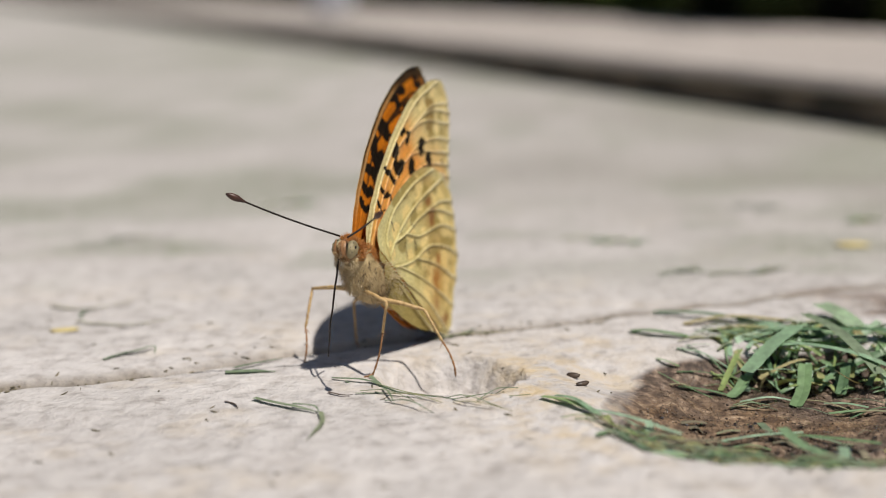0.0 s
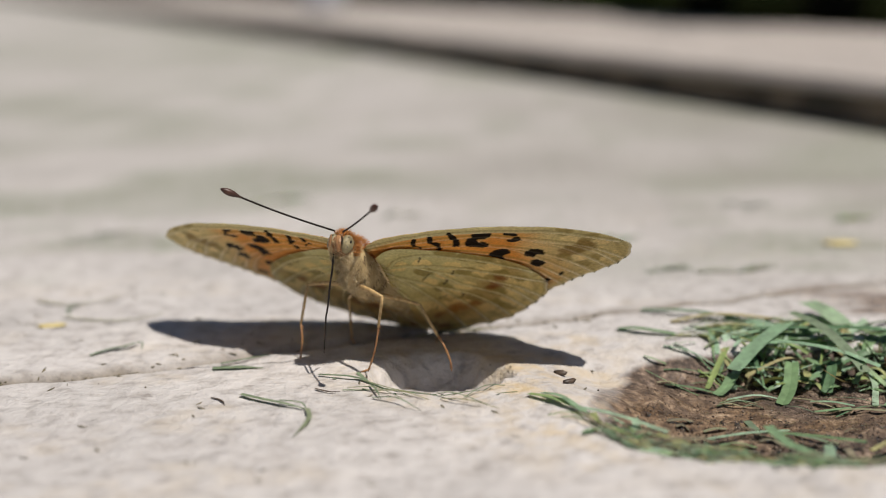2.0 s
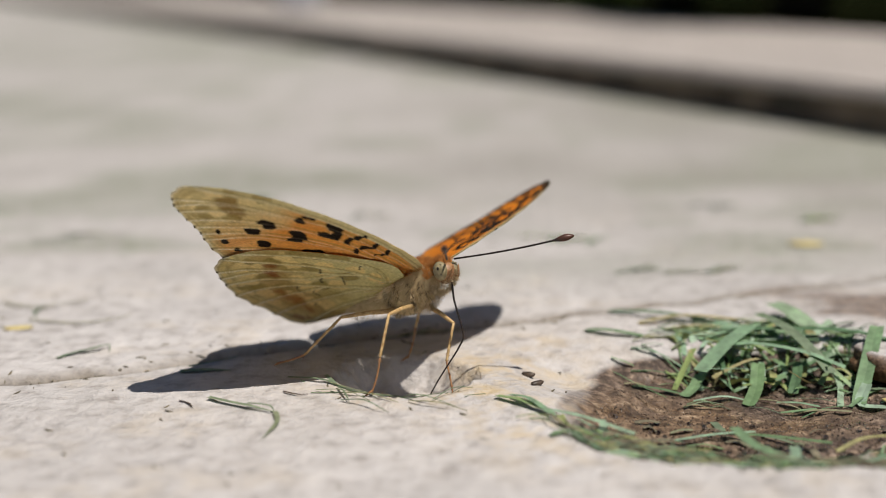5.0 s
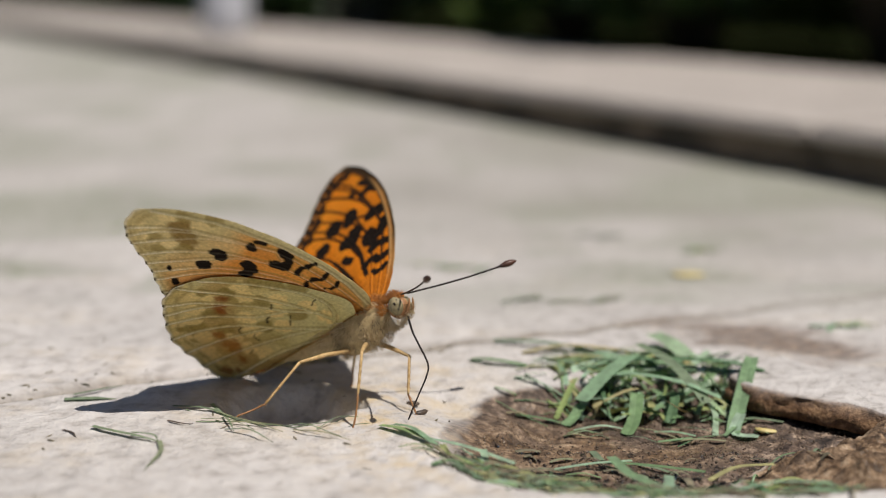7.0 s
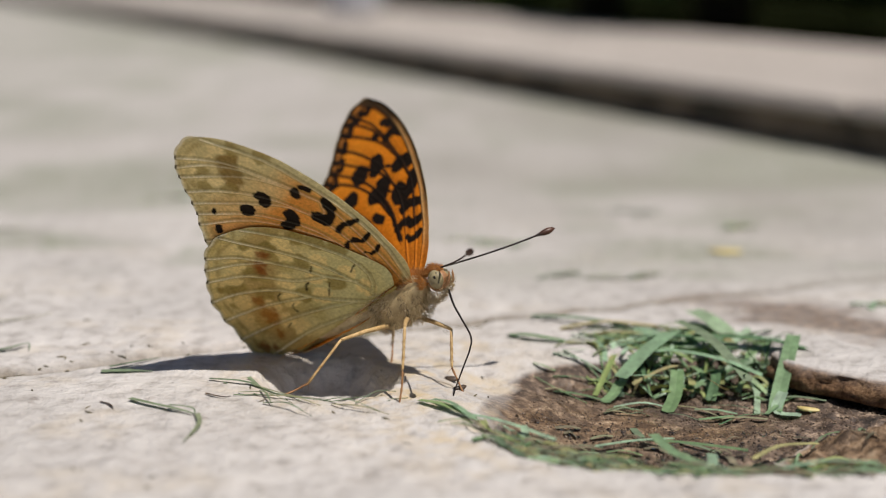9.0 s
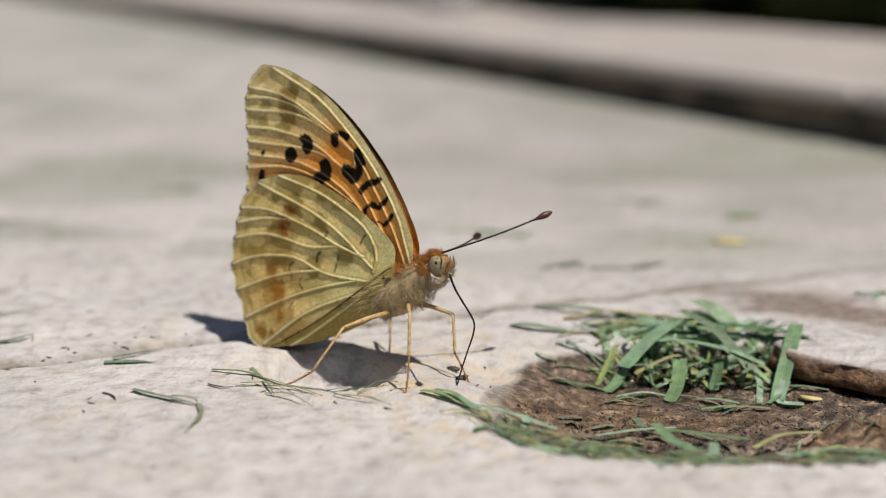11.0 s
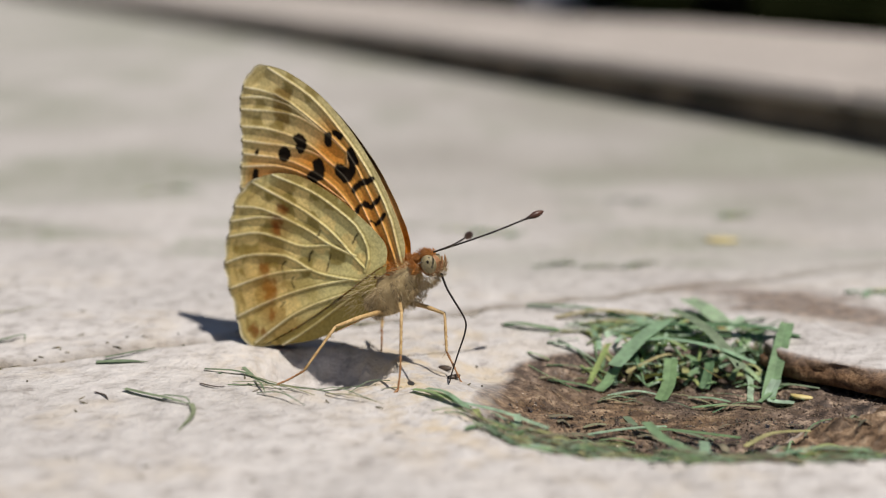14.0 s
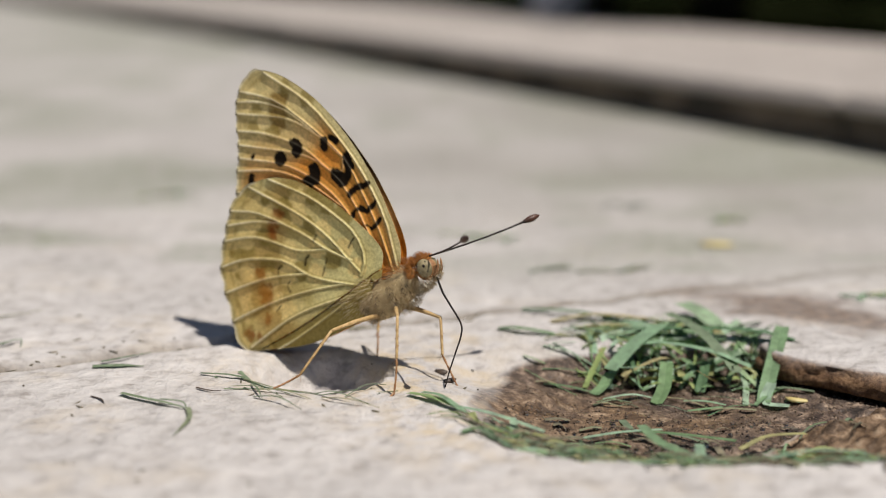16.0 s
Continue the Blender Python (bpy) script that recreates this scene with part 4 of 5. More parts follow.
def fold_side(u, v):
    """How far a place of the hindwing lies above the crease."""
    (a, b), (c, d) = CREASE
    return v - b - (u - a) * (d - b) / (c - a) + 0.5 * np.sin(math.pi * np.clip((u - a) / (c - a), 0, 1))


def under_hind(u, v, dv, dc, dm):
    rad = np.hypot(u + 2, v - 2)
    col = np.tile(np.array((0.76, 0.68, 0.36)), (len(u), 1))
    col = over(col, 0.7 * (1 - step(5, 12, rad)), (0.70, 0.70, 0.40))
    col = over(col, 0.65 * (1 - step(0.6, 1.8, dc)), (0.68, 0.69, 0.43))
    col = over(col, 0.6 * step(11.0, 13.5, rad) * (1 - step(16.5, 19.5, rad)) * step(0.05, 0.3, dv), (0.42, 0.27, 0.07))
    col = over(col, 0.45 * step(0.3, 0.9, vnoise(u / 2.2, v / 2.2, 41) + 0.35) * step(5, 9, rad), (0.44, 0.36, 0.11))
    col = cells(col, u, v, dv, [(-9.1, 14.9), (-17.2, 11.8), (-19.8, 10.3), (-6.8, 10.9), (-10.5, 6.0), (-5.2, 5.5), (-2.6, 12.4), (-4.3, 14.4), (-0.9, 10.2), (-11.4, 16.9), (-13.6, 12.4), (-15.0, 9.0), (-19.0, 12.2)], 1.35, (0.34, 0.28, 0.09), 0.85, 60)
    col = cells(col, u, v, dv, [(-11.7, 15.2), (-7.5, 12.9), (-14.9, 15.0), (-17.0, 13.4), (-4.7, 9.6), (-11.0, 9.1), (-2.9, 6.0), (-8.5, 4.7), (-15.9, 6.6), (-20.9, 11.3), (-18.6, 9.3), (-15.7, 3.7), (-20.8, 6.7), (-2.1, 2.9), (-19.0, 14.2),
                                (-22.6, 8.4), (-7.0, 7.6), (-12.6, 6.3), (-13.4, 17.4), (-14.6, 1.6), (-21.6, 4.6), (-6.4, 14.9)], 1.35, (0.96, 0.82, 0.42), 0.92, 90)
    for p, r in [((-10.4, 14.5), 0.8), ((-12.0, 13.4), 0.95), ((-12.5, 12.4), 0.9), ((-16.8, 8.3), 0.9), ((-17.0, 5.9), 1.0), ((-17.4, 4.8), 0.9), ((-18.3, 2.2), 0.6), ((-22.2, 1.3), 0.9), ((-20.7, 0.6), 0.6)]:
        col = over(col, 0.85 * blot(u, v, r * 1.1, [p], 0.45, 0.40), (0.27, 0.085, 0.012))
    warm = np.exp(-(((u + 18.5) / 4.0) ** 2 + ((v - 6.0) / 4.5) ** 2))
    col = over(col, 0.40 * warm, (0.72, 0.38, 0.07))
    tail = 1 - step(-0.3, 0.5, fold_side(u, v))
    col = over(col, 0.85 * tail, (0.44, 0.37, 0.13))
    ring = np.exp(-((dm - 1.6) / 0.35) ** 2) * step(0.25, 0.7, dv)
    col = over(col, 0.55 * ring, (0.33, 0.22, 0.055))
    pale = np.exp(-((dm - 0.85) / 0.3) ** 2) * step(0.25, 0.6, dv)
    col = over(col, 0.5 * pale, (0.80, 0.64, 0.27))
    col = over(col, 0.5 * np.exp(-((dm - 0.35) / 0.14) ** 2), (0.32, 0.25, 0.09))
    for r, pts in [(0.15, [(-8.4, 7.4), (-9.0, 7.2), (-9.6, 6.5)]), (0.12, [(-6.0, 5.9), (-6.6, 5.3), (-7.6, 4.1)]), (0.12, [(-0.8, 6.6), (-1.5, 6.4), (-2.3, 5.8)]),
                   (0.12, [(-13.1, 7.9), (-13.9, 7.6), (-14.0, 6.9)]), (0.12, [(-12.8, 5.5), (-13.5, 5.1), (-13.4, 4.1)]), (0.10, [(-15.6, 3.0), (-16.5, 2.6)]), (0.09, [(-6.0, 9.4), (-7.0, 8.6)]), (0.08, [(-3.6, 6.4), (-4.2, 7.2)])]:
        col = over(col, 0.9 * blot(u, v, r, pts, 0.07, 0.05), (0.04, 0.03, 0.016))
    return col


def upper_face(u, v, dv, dc, dm, fore):
    col = np.tile(np.array((0.68, 0.21, 0.013)), (len(u), 1))
    col = over(col, 0.4 * step(-0.2, 0.6, vnoise(u / 5, v / 5, 51)), (0.80, 0.32, 0.03))
    rad = np.hypot(u - 1.5, v - 1) if fore else np.hypot(u + 1, v - 1)
    col = over(col, 0.55 * (1 - step(2, 8, rad)), (0.42, 0.15, 0.025))
    if fore:
        edge = spline(FORE_EDGE[9:18], 200)
        centre, hub = [0.04, 0.14, 0.26, 0.39, 0.52, 0.66, 0.80, 0.93], np.array((-1.0, 13.0))
        marks = [(r * 1.42 + 0.26, pts) for r, pts in FORE_MARKS if r != 0.55 and pts[0] not in ((-11.0, 23.1), (-12.5, 20.7), (-4.6, 11.6))]
        marks += [(0.80, [(1.5, 24.5), (-0.6, 25.9), (-2.0, 25.2)]), (0.72, [(-2.3, 27.9), (-1.2, 27.2)]), (0.70, [(-4.0, 26.2)]), (0.55, [(-11.6, 14.7)]), (0.8, [(-3.2, 12.0), (-4.2, 12.6)]),
                  (0.25, [(0.6, 14.4), (-2.2, 16.5)]), (0.25, [(-3.2, 20.8), (-0.2, 19.6)]), (0.34, [(0.2, 7.4), (-1.4, 12.4), (-3.4, 16.0)]), (0.36, [(-0.6, 4.6), (-3.6, 9.6), (-6.4, 13.4)])]
    else:
        edge = spline(HIND_EDGE[9:21], 200)
        centre, hub = [0.08, 0.21, 0.34, 0.47, 0.60, 0.73, 0.88], np.array((-5.0, 6.0))
        marks = [(0.6, [(-4, 13), (-6.5, 11.4), (-8, 9.0), (-10.2, 7), (-10.5, 4.4), (-12.5, 2)]), (0.4, [(-3.6, 6.8), (-5.2, 6.2)])]
    for k, (r, pts) in enumerate(marks):
        col = over(col, blot(u, v, r, pts, seed=7 + k), BLACK_SCALE)
    for k, c in enumerate(centre):
        p = edge[int(c * 199)]
        d = (hub - p) / np.linalg.norm(hub - p)
        n = np.array((-d[1], d[0]))
        if not fore:
            col = over(col, blot(u, v, 0.7, [(p + d * 5.4).tolist()], seed=80 + k), BLACK_SCALE)
        q = p + d * 2.5
        col = over(col, blot(u, v, 0.46, [(q - n * 1.0 - d * 0.5).tolist(), (q + d * 0.5).tolist(), (q + n * 1.0 - d * 0.5).tolist()], seed=90 + k), BLACK_SCALE)
    col = over(col, 0.94 * (1 - step(0.15, 0.32, dv)) * step(5, 11, rad), BLACK_SCALE)
    col = over(col, 1 - step(1.7, 2.1, dm), BLACK_SCALE)
    lun = np.exp(-((dm - 1.15) / 0.30) ** 2) * step(0.3, 0.6, dv)
    col = over(col, 0.85 * lun, (0.66, 0.25, 0.05))
    if fore:
        col = over(col, 0.8 * (1 - step(0.9, 1.3, dc)) * step(3, 7, v), (0.46, 0.26, 0.10))
        col = over(col, 0.9 * (1 - step(0.35, 0.65, dc)) * step(8, 14, v), BLACK_SCALE)
        col = over(col, 0.9 * (1 - step(1.2, 2.0, dc)) * step(24, 29, v), BLACK_SCALE)
    return col


def wing_mesh(name, fore, side):
    """One wing: two faces of scales a hair apart, ribbed by its veins. side: -1 right, 1 left."""
    edge_pts, veins = (FORE_EDGE, FORE_VEINS) if fore else (HIND_EDGE, HIND_VEINS)
    ns, nr = (440, 150) if fore else (400, 130)
    edge = spline(edge_pts, ns)
    hub = np.array((2.4, 0.0)) if fore else np.array((-0.6, 0.3))
    a, b = (9, 18) if fore else (9, 22)
    margin = spline(edge_pts[a:b], 60)
    near_m = np.min(np.hypot(edge[:, None, 0] - margin[None, :, 0], edge[:, None, 1] - margin[None, :, 1]), 1)
    arc = np.cumsum(np.r_[0, np.hypot(*np.diff(edge, axis=0).T)])
    scal = (0.22 if fore else 0.34) * np.abs(np.sin(arc * math.pi / (3.0 if fore else 3.3))) * np.exp(-(near_m / 0.4) ** 2)
    out = edge - hub
    out = out / np.linalg.norm(out, axis=1)[:, None]
    edge = edge + out * (scal[:, None] - 0.1)
    t = np.linspace(0.02, 1, nr)
    P = hub + t[:, None, None] * (edge - hub)[None]
    u, v = P[..., 0].ravel(), P[..., 1].ravel()
    dv = near_veins(u, v, veins)
    dc = path_dist(u, v, spline(edge_pts[:10], 40).tolist())
    dm = path_dist(u, v, margin.tolist())
    # camber, membrane valleys and raised veins
    mid = -0.09 * step(0.0, 1.3, dv) + 0.05 * vnoise(u / 1.6, v / 1.6, 15) + 0.02 * vnoise(u / 0.5, v / 0.5, 16)
    vein = 0.21 * np.exp(-(dv / 0.15) ** 2)
    if fore:
        camber = 0.9 * step(12, 34, v) ** 2 * -0.4
        lay = 0.0
    else:
        camber = 0.85 * (1 - step(-1.0, 4.8, v)) * (1 - step(-14, -24, u) * 0.6)
        lay = 0.42
    cover = mid + camber + lay
    upper = under_fore(u, v, dv, dc, dm) if fore else under_hind(u, v, dv, dc, dm)
    under = np.clip(upper * np.array((0.90, 0.83, 0.68)), 0, 0.95)
    marks = np.zeros(len(u))
    if fore:
        for k, (r, pts) in enumerate(FORE_MARKS):
            marks = np.maximum(marks, blot(u, v, r * 1.04 + 0.04, pts, seed=7 + k))
    vcol = (0.93, 0.86, 0.62)
    outer = 0.32 + 0.68 * (1 - step(2.0, 7.0, dm))
    under = over(under, 0.85 * outer * (1 - step(0.06, 0.16, dv)) * step(2, 6, np.hypot(u, v)) * (1 - 0.85 * marks), vcol)
    under = over(under, 0.55 * (1 - marks) * np.exp(-((dv - 0.30) / 0.12) ** 2), (0.30, 0.23, 0.08))
    fringe = 1 - step(0.22, 0.46, np.repeat((1 - t)[:, None] * 1.0, ns, 1).ravel() * np.hypot(u - hub[0], v - hub[1]) / np.maximum(np.repeat(t[:, None], ns, 1).ravel(), 0.02) + 0.6 * step(0.3, 1.2, dm))
    under = over(under, 0.8 * fringe, (0.80, 0.74, 0.54))
    knots = fringe * (1 - step(0.2, 0.5, dv))
    under = over(under, 0.9 * knots, (0.05, 0.035, 0.02))
    top = upper_face(u, v, dv, dc, dm, fore)
    top = over(top, 0.5 * fringe, (0.4, 0.28, 0.14))
    y_under, y_top = side * (cover + 0.035 + vein), side * (cover - 0.035 - 0.6 * vein)
    n = ns * nr
    verts = np.vstack([np.stack([u, y_under, v], 1), np.stack([u, y_top, v], 1)]) * MM
    i = np.arange(n).reshape(nr, ns)
    f = np.stack([i[:-1, :-1], i[:-1, 1:], i[1:, 1:], i[1:, :-1]], -1).reshape(-1, 4)
    rim = i[-1]
    r4 = np.stack([rim[:-1], rim[1:], rim[1:] + n, rim[:-1] + n], -1)
    fa, fb = (f, f[:, ::-1] + n) if side < 0 else (f[:, ::-1], f + n)
    faces = np.vstack([fa, fb, r4 if side > 0 else r4[:, ::-1]])
    rgba = np.ones((2 * n, 4), np.float32)
    rgba[:, :3] = np.clip(np.vstack([under, top]), 0, 1)
    rgba[:n, 3] = 1 - 0.97 * marks
    rgba[n:, 3] = 0.05

    def sheet(title, picked):
        used, index = np.unique(picked, return_inverse=True)
        ob = mesh_object(title, verts[used].tolist(), index.reshape(-1, 4).tolist(), WING_UNDER)
        at = ob.data.attributes.new("paint", "FLOAT_COLOR", "POINT")
        at.data.foreach_set("color", rgba[used].ravel())
        return ob

    if fore:
        return sheet(name, faces), None
    # the inner fold, which hangs beside the abdomen, hinges at the crease
    below = np.tile(fold_side(u, v) < 0, 2)
    inner = below[faces].sum(1) >= 3
    ob, flap = sheet(name, faces[~inner]), sheet("wing_fold", faces[inner])
    flap.parent = ob
    flap["label"] = "plain olive inner fold of the hindwing"
    return ob, flap


def hairs(name, parent, mat, spots, count, length, thick, seed, label="", sweep=(-1, 0, -0.2)):
    """Short hairs that stand on rounded parts: spots are (centre, half axes, from angle, to angle)."""
    rng = random.Random(seed)
    v, f = [], []
    sw = Vector(sweep).normalized()
    for k in range(count):
        (cx, cy, cz), (ax, ay, az), lo, hi = rng.choice(spots)
        while True:
            d = Vector((rng.gauss(0, 1), rng.gauss(0, 1), rng.gauss(0, 1))).normalized()
            if lo <= d.z <= hi:
                break
        p = Vector((cx + d.x * ax, cy + d.y * ay, cz + d.z * az))
        nrm = Vector((d.x / ax, d.y / ay, d.z / az)).normalized()
        dirn = (nrm * 0.75 + sw * rng.uniform(0.6, 1.3) + Vector((rng.gauss(0, .2), rng.gauss(0, .2), rng.gauss(0, .2)))).normalized()
        ln = length * rng.uniform(0.5, 1.25)
        tip = p + dirn * ln
        midp = p + dirn * ln * 0.55 + nrm * 0.12 * ln
        s = dirn.cross(Vector((rng.gauss(0, 1), rng.gauss(0, 1), rng.gauss(0, 1)))).normalized() * thick
        w = dirn.cross(s).normalized() * thick
        b = len(v)
        for q in (p + s, p - s * 0.5 + w * 0.87, p - s * 0.5 - w * 0.87, midp + s * 0.7, midp - s * 0.35 + w * 0.6, midp - s * 0.35 - w * 0.6, tip):
            v.append(q * MM)
        f += [(b, b + 1, b + 4, b + 3), (b + 1, b + 2, b + 5, b + 4), (b + 2, b, b + 3, b + 5), (b + 3, b + 4, b + 6), (b + 4, b + 5, b + 6), (b + 5, b + 3, b + 6)]
    return mesh_object(name, v, f, mat, parent, label)


def ellipsoid(name, c, r, mat, parent, label="", sub=4, rough=0.0):
    bm = bmesh.new()
    bmesh.ops.create_icosphere(bm, subdivisions=sub, radius=1.0)
    for q in bm.verts:
        j = 1 + rough * noise.noise(q.co * 3.1)
        q.co = Vector((c[0] + q.co.x * r[0] * j, c[1] + q.co.y * r[1] * j, c[2] + q.co.z * r[2] * j)) * MM
    me = bpy.data.meshes.new(name)
    bm.to_mesh(me)
    bm.free()
    me.materials.append(mat)
    me.polygons.foreach_set("use_smooth", [True] * len(me.polygons))
    ob = new(name, me)
    ob.parent = parent
    if label:
        ob["label"] = label
    return ob


# legs: hip, then knee, ankle and foot, and where knee and foot are early on, in the body's space
LEGS = [((0.5, -1.2, -4.2), [(4.5, -8.7, -5.5), (2.7, -10.3, -10.4), (0.6, -11.2, -14.4)], (-2.7, -9.2, -3.9), (-6.0, -8.4, -14.0)),
        ((0.7, 1.0, -4.4), [(5.4, -0.1, -7.8), (4.1, -1.6, -12.4), (4.7, -2.6, -18.5)], (2.9, 6.2, -6.2), (-4.1, 3.5, -14.3)),
        ((-2.5, -1.3, -4.0), [(-5.3, -8.7, -3.5), (-10.2, -12.2, -7.0), (-12.6, -14.3, -7.2)], (-8.8, -6.0, -2.9), (-17.2, -8.0, -7.2)),
        ((-2.5, 1.3, -4.0), [(-5.5, 6.5, -1.5), (-7.2, 5.0, -5.8), (-8.5, 3.3, -9.6)], (-5.4, 6.7, -3.5), (-10.5, 12.5, -10.9))]
TONGUE = [(7.4, -0.1, -2.9), (7.4, -0.4, -5.0), (7.7, -0.6, -6.8), (8.1, -0.8, -9.7), (7.7, -1.6, -11.2), (6.5, -2.9, -13.0), (5.4, -4.2, -14.7), (4.5, -5.2, -16.2)]
TONGUE_EARLY = (-4.2, -3.4, -14.9)
MOVING = {}


def build_butterfly():
    root = empty("butterfly")
    tagged(root, "fritillary butterfly with black-spotted orange wings standing on the stone", "butterfly")
    thorax = mesh_object("thorax", *loft_data(smooth_rings([(4.6, -1.3, 0.6, 0.7), (3.8, -1.4, 1.5, 1.9), (2.2, -1.7, 1.8, 2.6), (0, -2.0, 2.0, 3.0), (-2.2, -2.1, 1.9, 2.8), (-4.2, -2.0, 1.7, 2.3), (-5.2, -1.9, 1.2, 1.5)], 26)), SKIN, root)
    abdomen = mesh_object("abdomen", *loft_data(smooth_rings([(-3.6, -1.9, 1.2, 1.4), (-5.0, -1.8, 1.55, 1.8), (-8, -1.5, 1.5, 1.75), (-12, -0.8, 1.3, 1.5), (-15.5, -0.1, 0.95, 1.1), (-17.6, 0.3, 0.35, 0.4)], 30), bumpy=0.03), SKIN, root)
    head = ellipsoid("head", (6.5, 0, -1.35), (1.45, 1.35, 1.5), TARSUS, root, "furry head")
    hairs("side_hair", root, GREY_FUR, [((0.6, 0, -2.1), (3.5, 1.95, 2.8), -0.95, 0.45), ((-2.6, 0, -2.2), (2.5, 1.9, 2.7), -0.9, 0.5)], 2600, 0.6, 0.024, 5, "grey-cream hair on the sides of the body", (-0.4, 0, -1))
    hairs("dark_hair", root, BROWN_FUR, [((-1.2, 0, -2.1), (0.6, 2.25, 3.0), -0.9, 0.5), ((1.2, 0, -2.1), (0.35, 2.1, 2.9), -0.7, 0.4), ((3.2, 0, -2.0), (0.5, 1.95, 2.4), -0.8, 0.5), ((-3.4, 0, -1.6), (0.5, 2.2, 2.4), -0.6, 0.5)], 620, 0.75, 0.028, 15, "dark brown hair in the seams of the body", (-0.2, 0, -1))
    hairs("belly_hair", root, CREAM_FUR, [((1.5, 0, -2.2), (3.2, 1.9, 2.9), -1, -0.2), ((5.2, 0, -2.2), (1.8, 1.2, 1.4), -1, 0.1)], 1400, 0.7, 0.026, 6, "cream hair under the body", (0.2, 0, -1))
    hairs("back_hair", root, RUST_FUR, [((2.6, 0, -1.3), (2.8, 1.9, 2.6), 0.35, 1), ((-1.0, 0, -1.2), (3.4, 1.7, 2.3), 0.5, 1), ((6.3, 0, -1.0), (1.5, 1.25, 1.5), 0.45, 1), ((5.0, 0, -1.2), (0.8, 1.6, 1.7), -0.3, 1)], 2600, 0.85, 0.030, 7, "rust-orange hair on the back", (-0.6, 0, 0.5))
    hairs("base_hair", root, CREAM_FUR, [((-4.5, 0, -1.0), (3.6, 2.3, 2.2), -0.8, 0.8), ((-1.5, 0, -0.6), (2.6, 2.5, 1.9), -0.8, 0.7)], 800, 1.6, 0.022, 8, "pale hair over the wing bases", (-1, 0, 0.1))
    hairs("abdomen_hair", abdomen, GREY_FUR, [((-9, 0, -1.4), (5.5, 1.45, 1.7), -1, 1), ((-14, 0, -0.4), (3.2, 1.1, 1.2), -1, 1)], 700, 0.7, 0.03, 9, "", (-1, 0, 0))
    hairs("face_hair", head, GREY_FUR, [((7.3, 0, -2.0), (0.9, 0.55, 1.2), -1, 0.6)], 420, 0.5, 0.024, 10, "cream face hair", (1, 0, -0.3))
    for s in (-1, 1):
        eye = ellipsoid("eye", (6.75, s * 0.98, -1.15), (1.05, 0.80, 1.25), EYE, root, "pale olive domed eye")
        ellipsoid("pupil", (7.12, s * 1.66, -0.92), (0.17, 0.14, 0.25), BLACK, eye, "black eye spot", 3)
        for q in ((7.42, 1.36, -0.45), (6.35, 1.66, -1.5), (7.25, 1.50, -1.7), (6.35, 1.65, -0.6), (7.6, 1.30, -1.2)):
            ellipsoid("eye_spot", (q[0], s * q[1], q[2]), (0.15, 0.12, 0.15), EYESPOT, eye, "", 2)
        v, f = tube_data([Vector(p) * MM for p in spline([(7.3, s * 0.5, -2.5), (8.0, s * 0.58, -2.2), (8.45, s * 0.5, -1.6), (8.8, s * 0.42, -0.8)], 9).tolist()], [q * MM for q in (0.20, 0.23, 0.25, 0.24, 0.21, 0.18, 0.14, 0.10, 0.04)], 9)
        palp = mesh_object("palp", v, f, TARSUS, root, "upturned furry palp")
        hairs("palp_hair", palp, GREY_FUR, [((7.9, s * 0.55, -2.2), (0.5, 0.3, 0.4), -1, 1), ((8.4, s * 0.5, -1.5), (0.3, 0.3, 0.5), -1, 1)], 80, 0.32, 0.016, 12 + s, "", (0.7, 0, -0.3))
        base, tip = Vector((8.0, s * 0.62, 0.0)), Vector((19.3, s * 11.45, -0.85))
        line = [base.lerp(tip, k / 16) + Vector((0, 0, -0.25 * math.sin(math.pi * k / 16))) for k in range(17)]
        v, f = tube_data([p * MM for p in line[:15]], [0.125 * MM] * 15, 8)
        ant = mesh_object("antenna", v, f, BLACK, root, "thin dark antenna")
        club = spline([tuple(p) for p in line[13:]], 9)
        v, f = tube_data([Vector(p) * MM for p in club.tolist()], [q * MM for q in (0.13, 0.17, 0.26, 0.37, 0.44, 0.46, 0.42, 0.30, 0.10)], 10)
        mesh_object("club", v, f, CLUB, ant, "black club at the antenna's end")
        for fore in (True, False):
            w, flap = wing_mesh("forewing" if fore else "hindwing", fore, s)
            w.parent = root
            w["label"] = "forewing, orange with black bars above, buff below" if fore else "scalloped hindwing, yellow-green below with rust spots"
            MOVING.setdefault("right" if s < 0 else "left", []).append(w)
            if flap:
                MOVING["right fold" if s < 0 else "left fold"] = flap
    for hip, pts, knee_early, foot_early in LEGS:
        hip = Vector(hip)
        knee, ankle, foot = [Vector(p) - hip for p in pts]
        v, f = tube_data([p * MM for p in (Vector((0, 0, 0)), knee * 0.5 + Vector((0, 0, 0.15)), knee * 0.96, knee)], [q * MM for q in (0.36, 0.30, 0.22, 0.18)], 9)
        leg = mesh_object("leg", v, f, LEG, root, "thin straw-coloured leg")
        leg.location = hip * MM
        # shin, bristles and jointed foot are one piece that hinges at the knee
        ankle, foot = ankle - knee, foot - knee
        zero = Vector((0, 0, 0))
        v, f = tube_data([p * MM for p in (zero, ankle * 0.3, ankle * 0.95, ankle)], [q * MM for q in (0.18, 0.19, 0.18, 0.14)], 8)
        shin_faces = len(f)

        def join(data):
            tv, tf = data
            f.extend(tuple(i + len(v) for i in g) for g in tf)
            v.extend(tv)
        rng = random.Random(int(abs(foot.x * 100)))
        d = ankle.normalized()
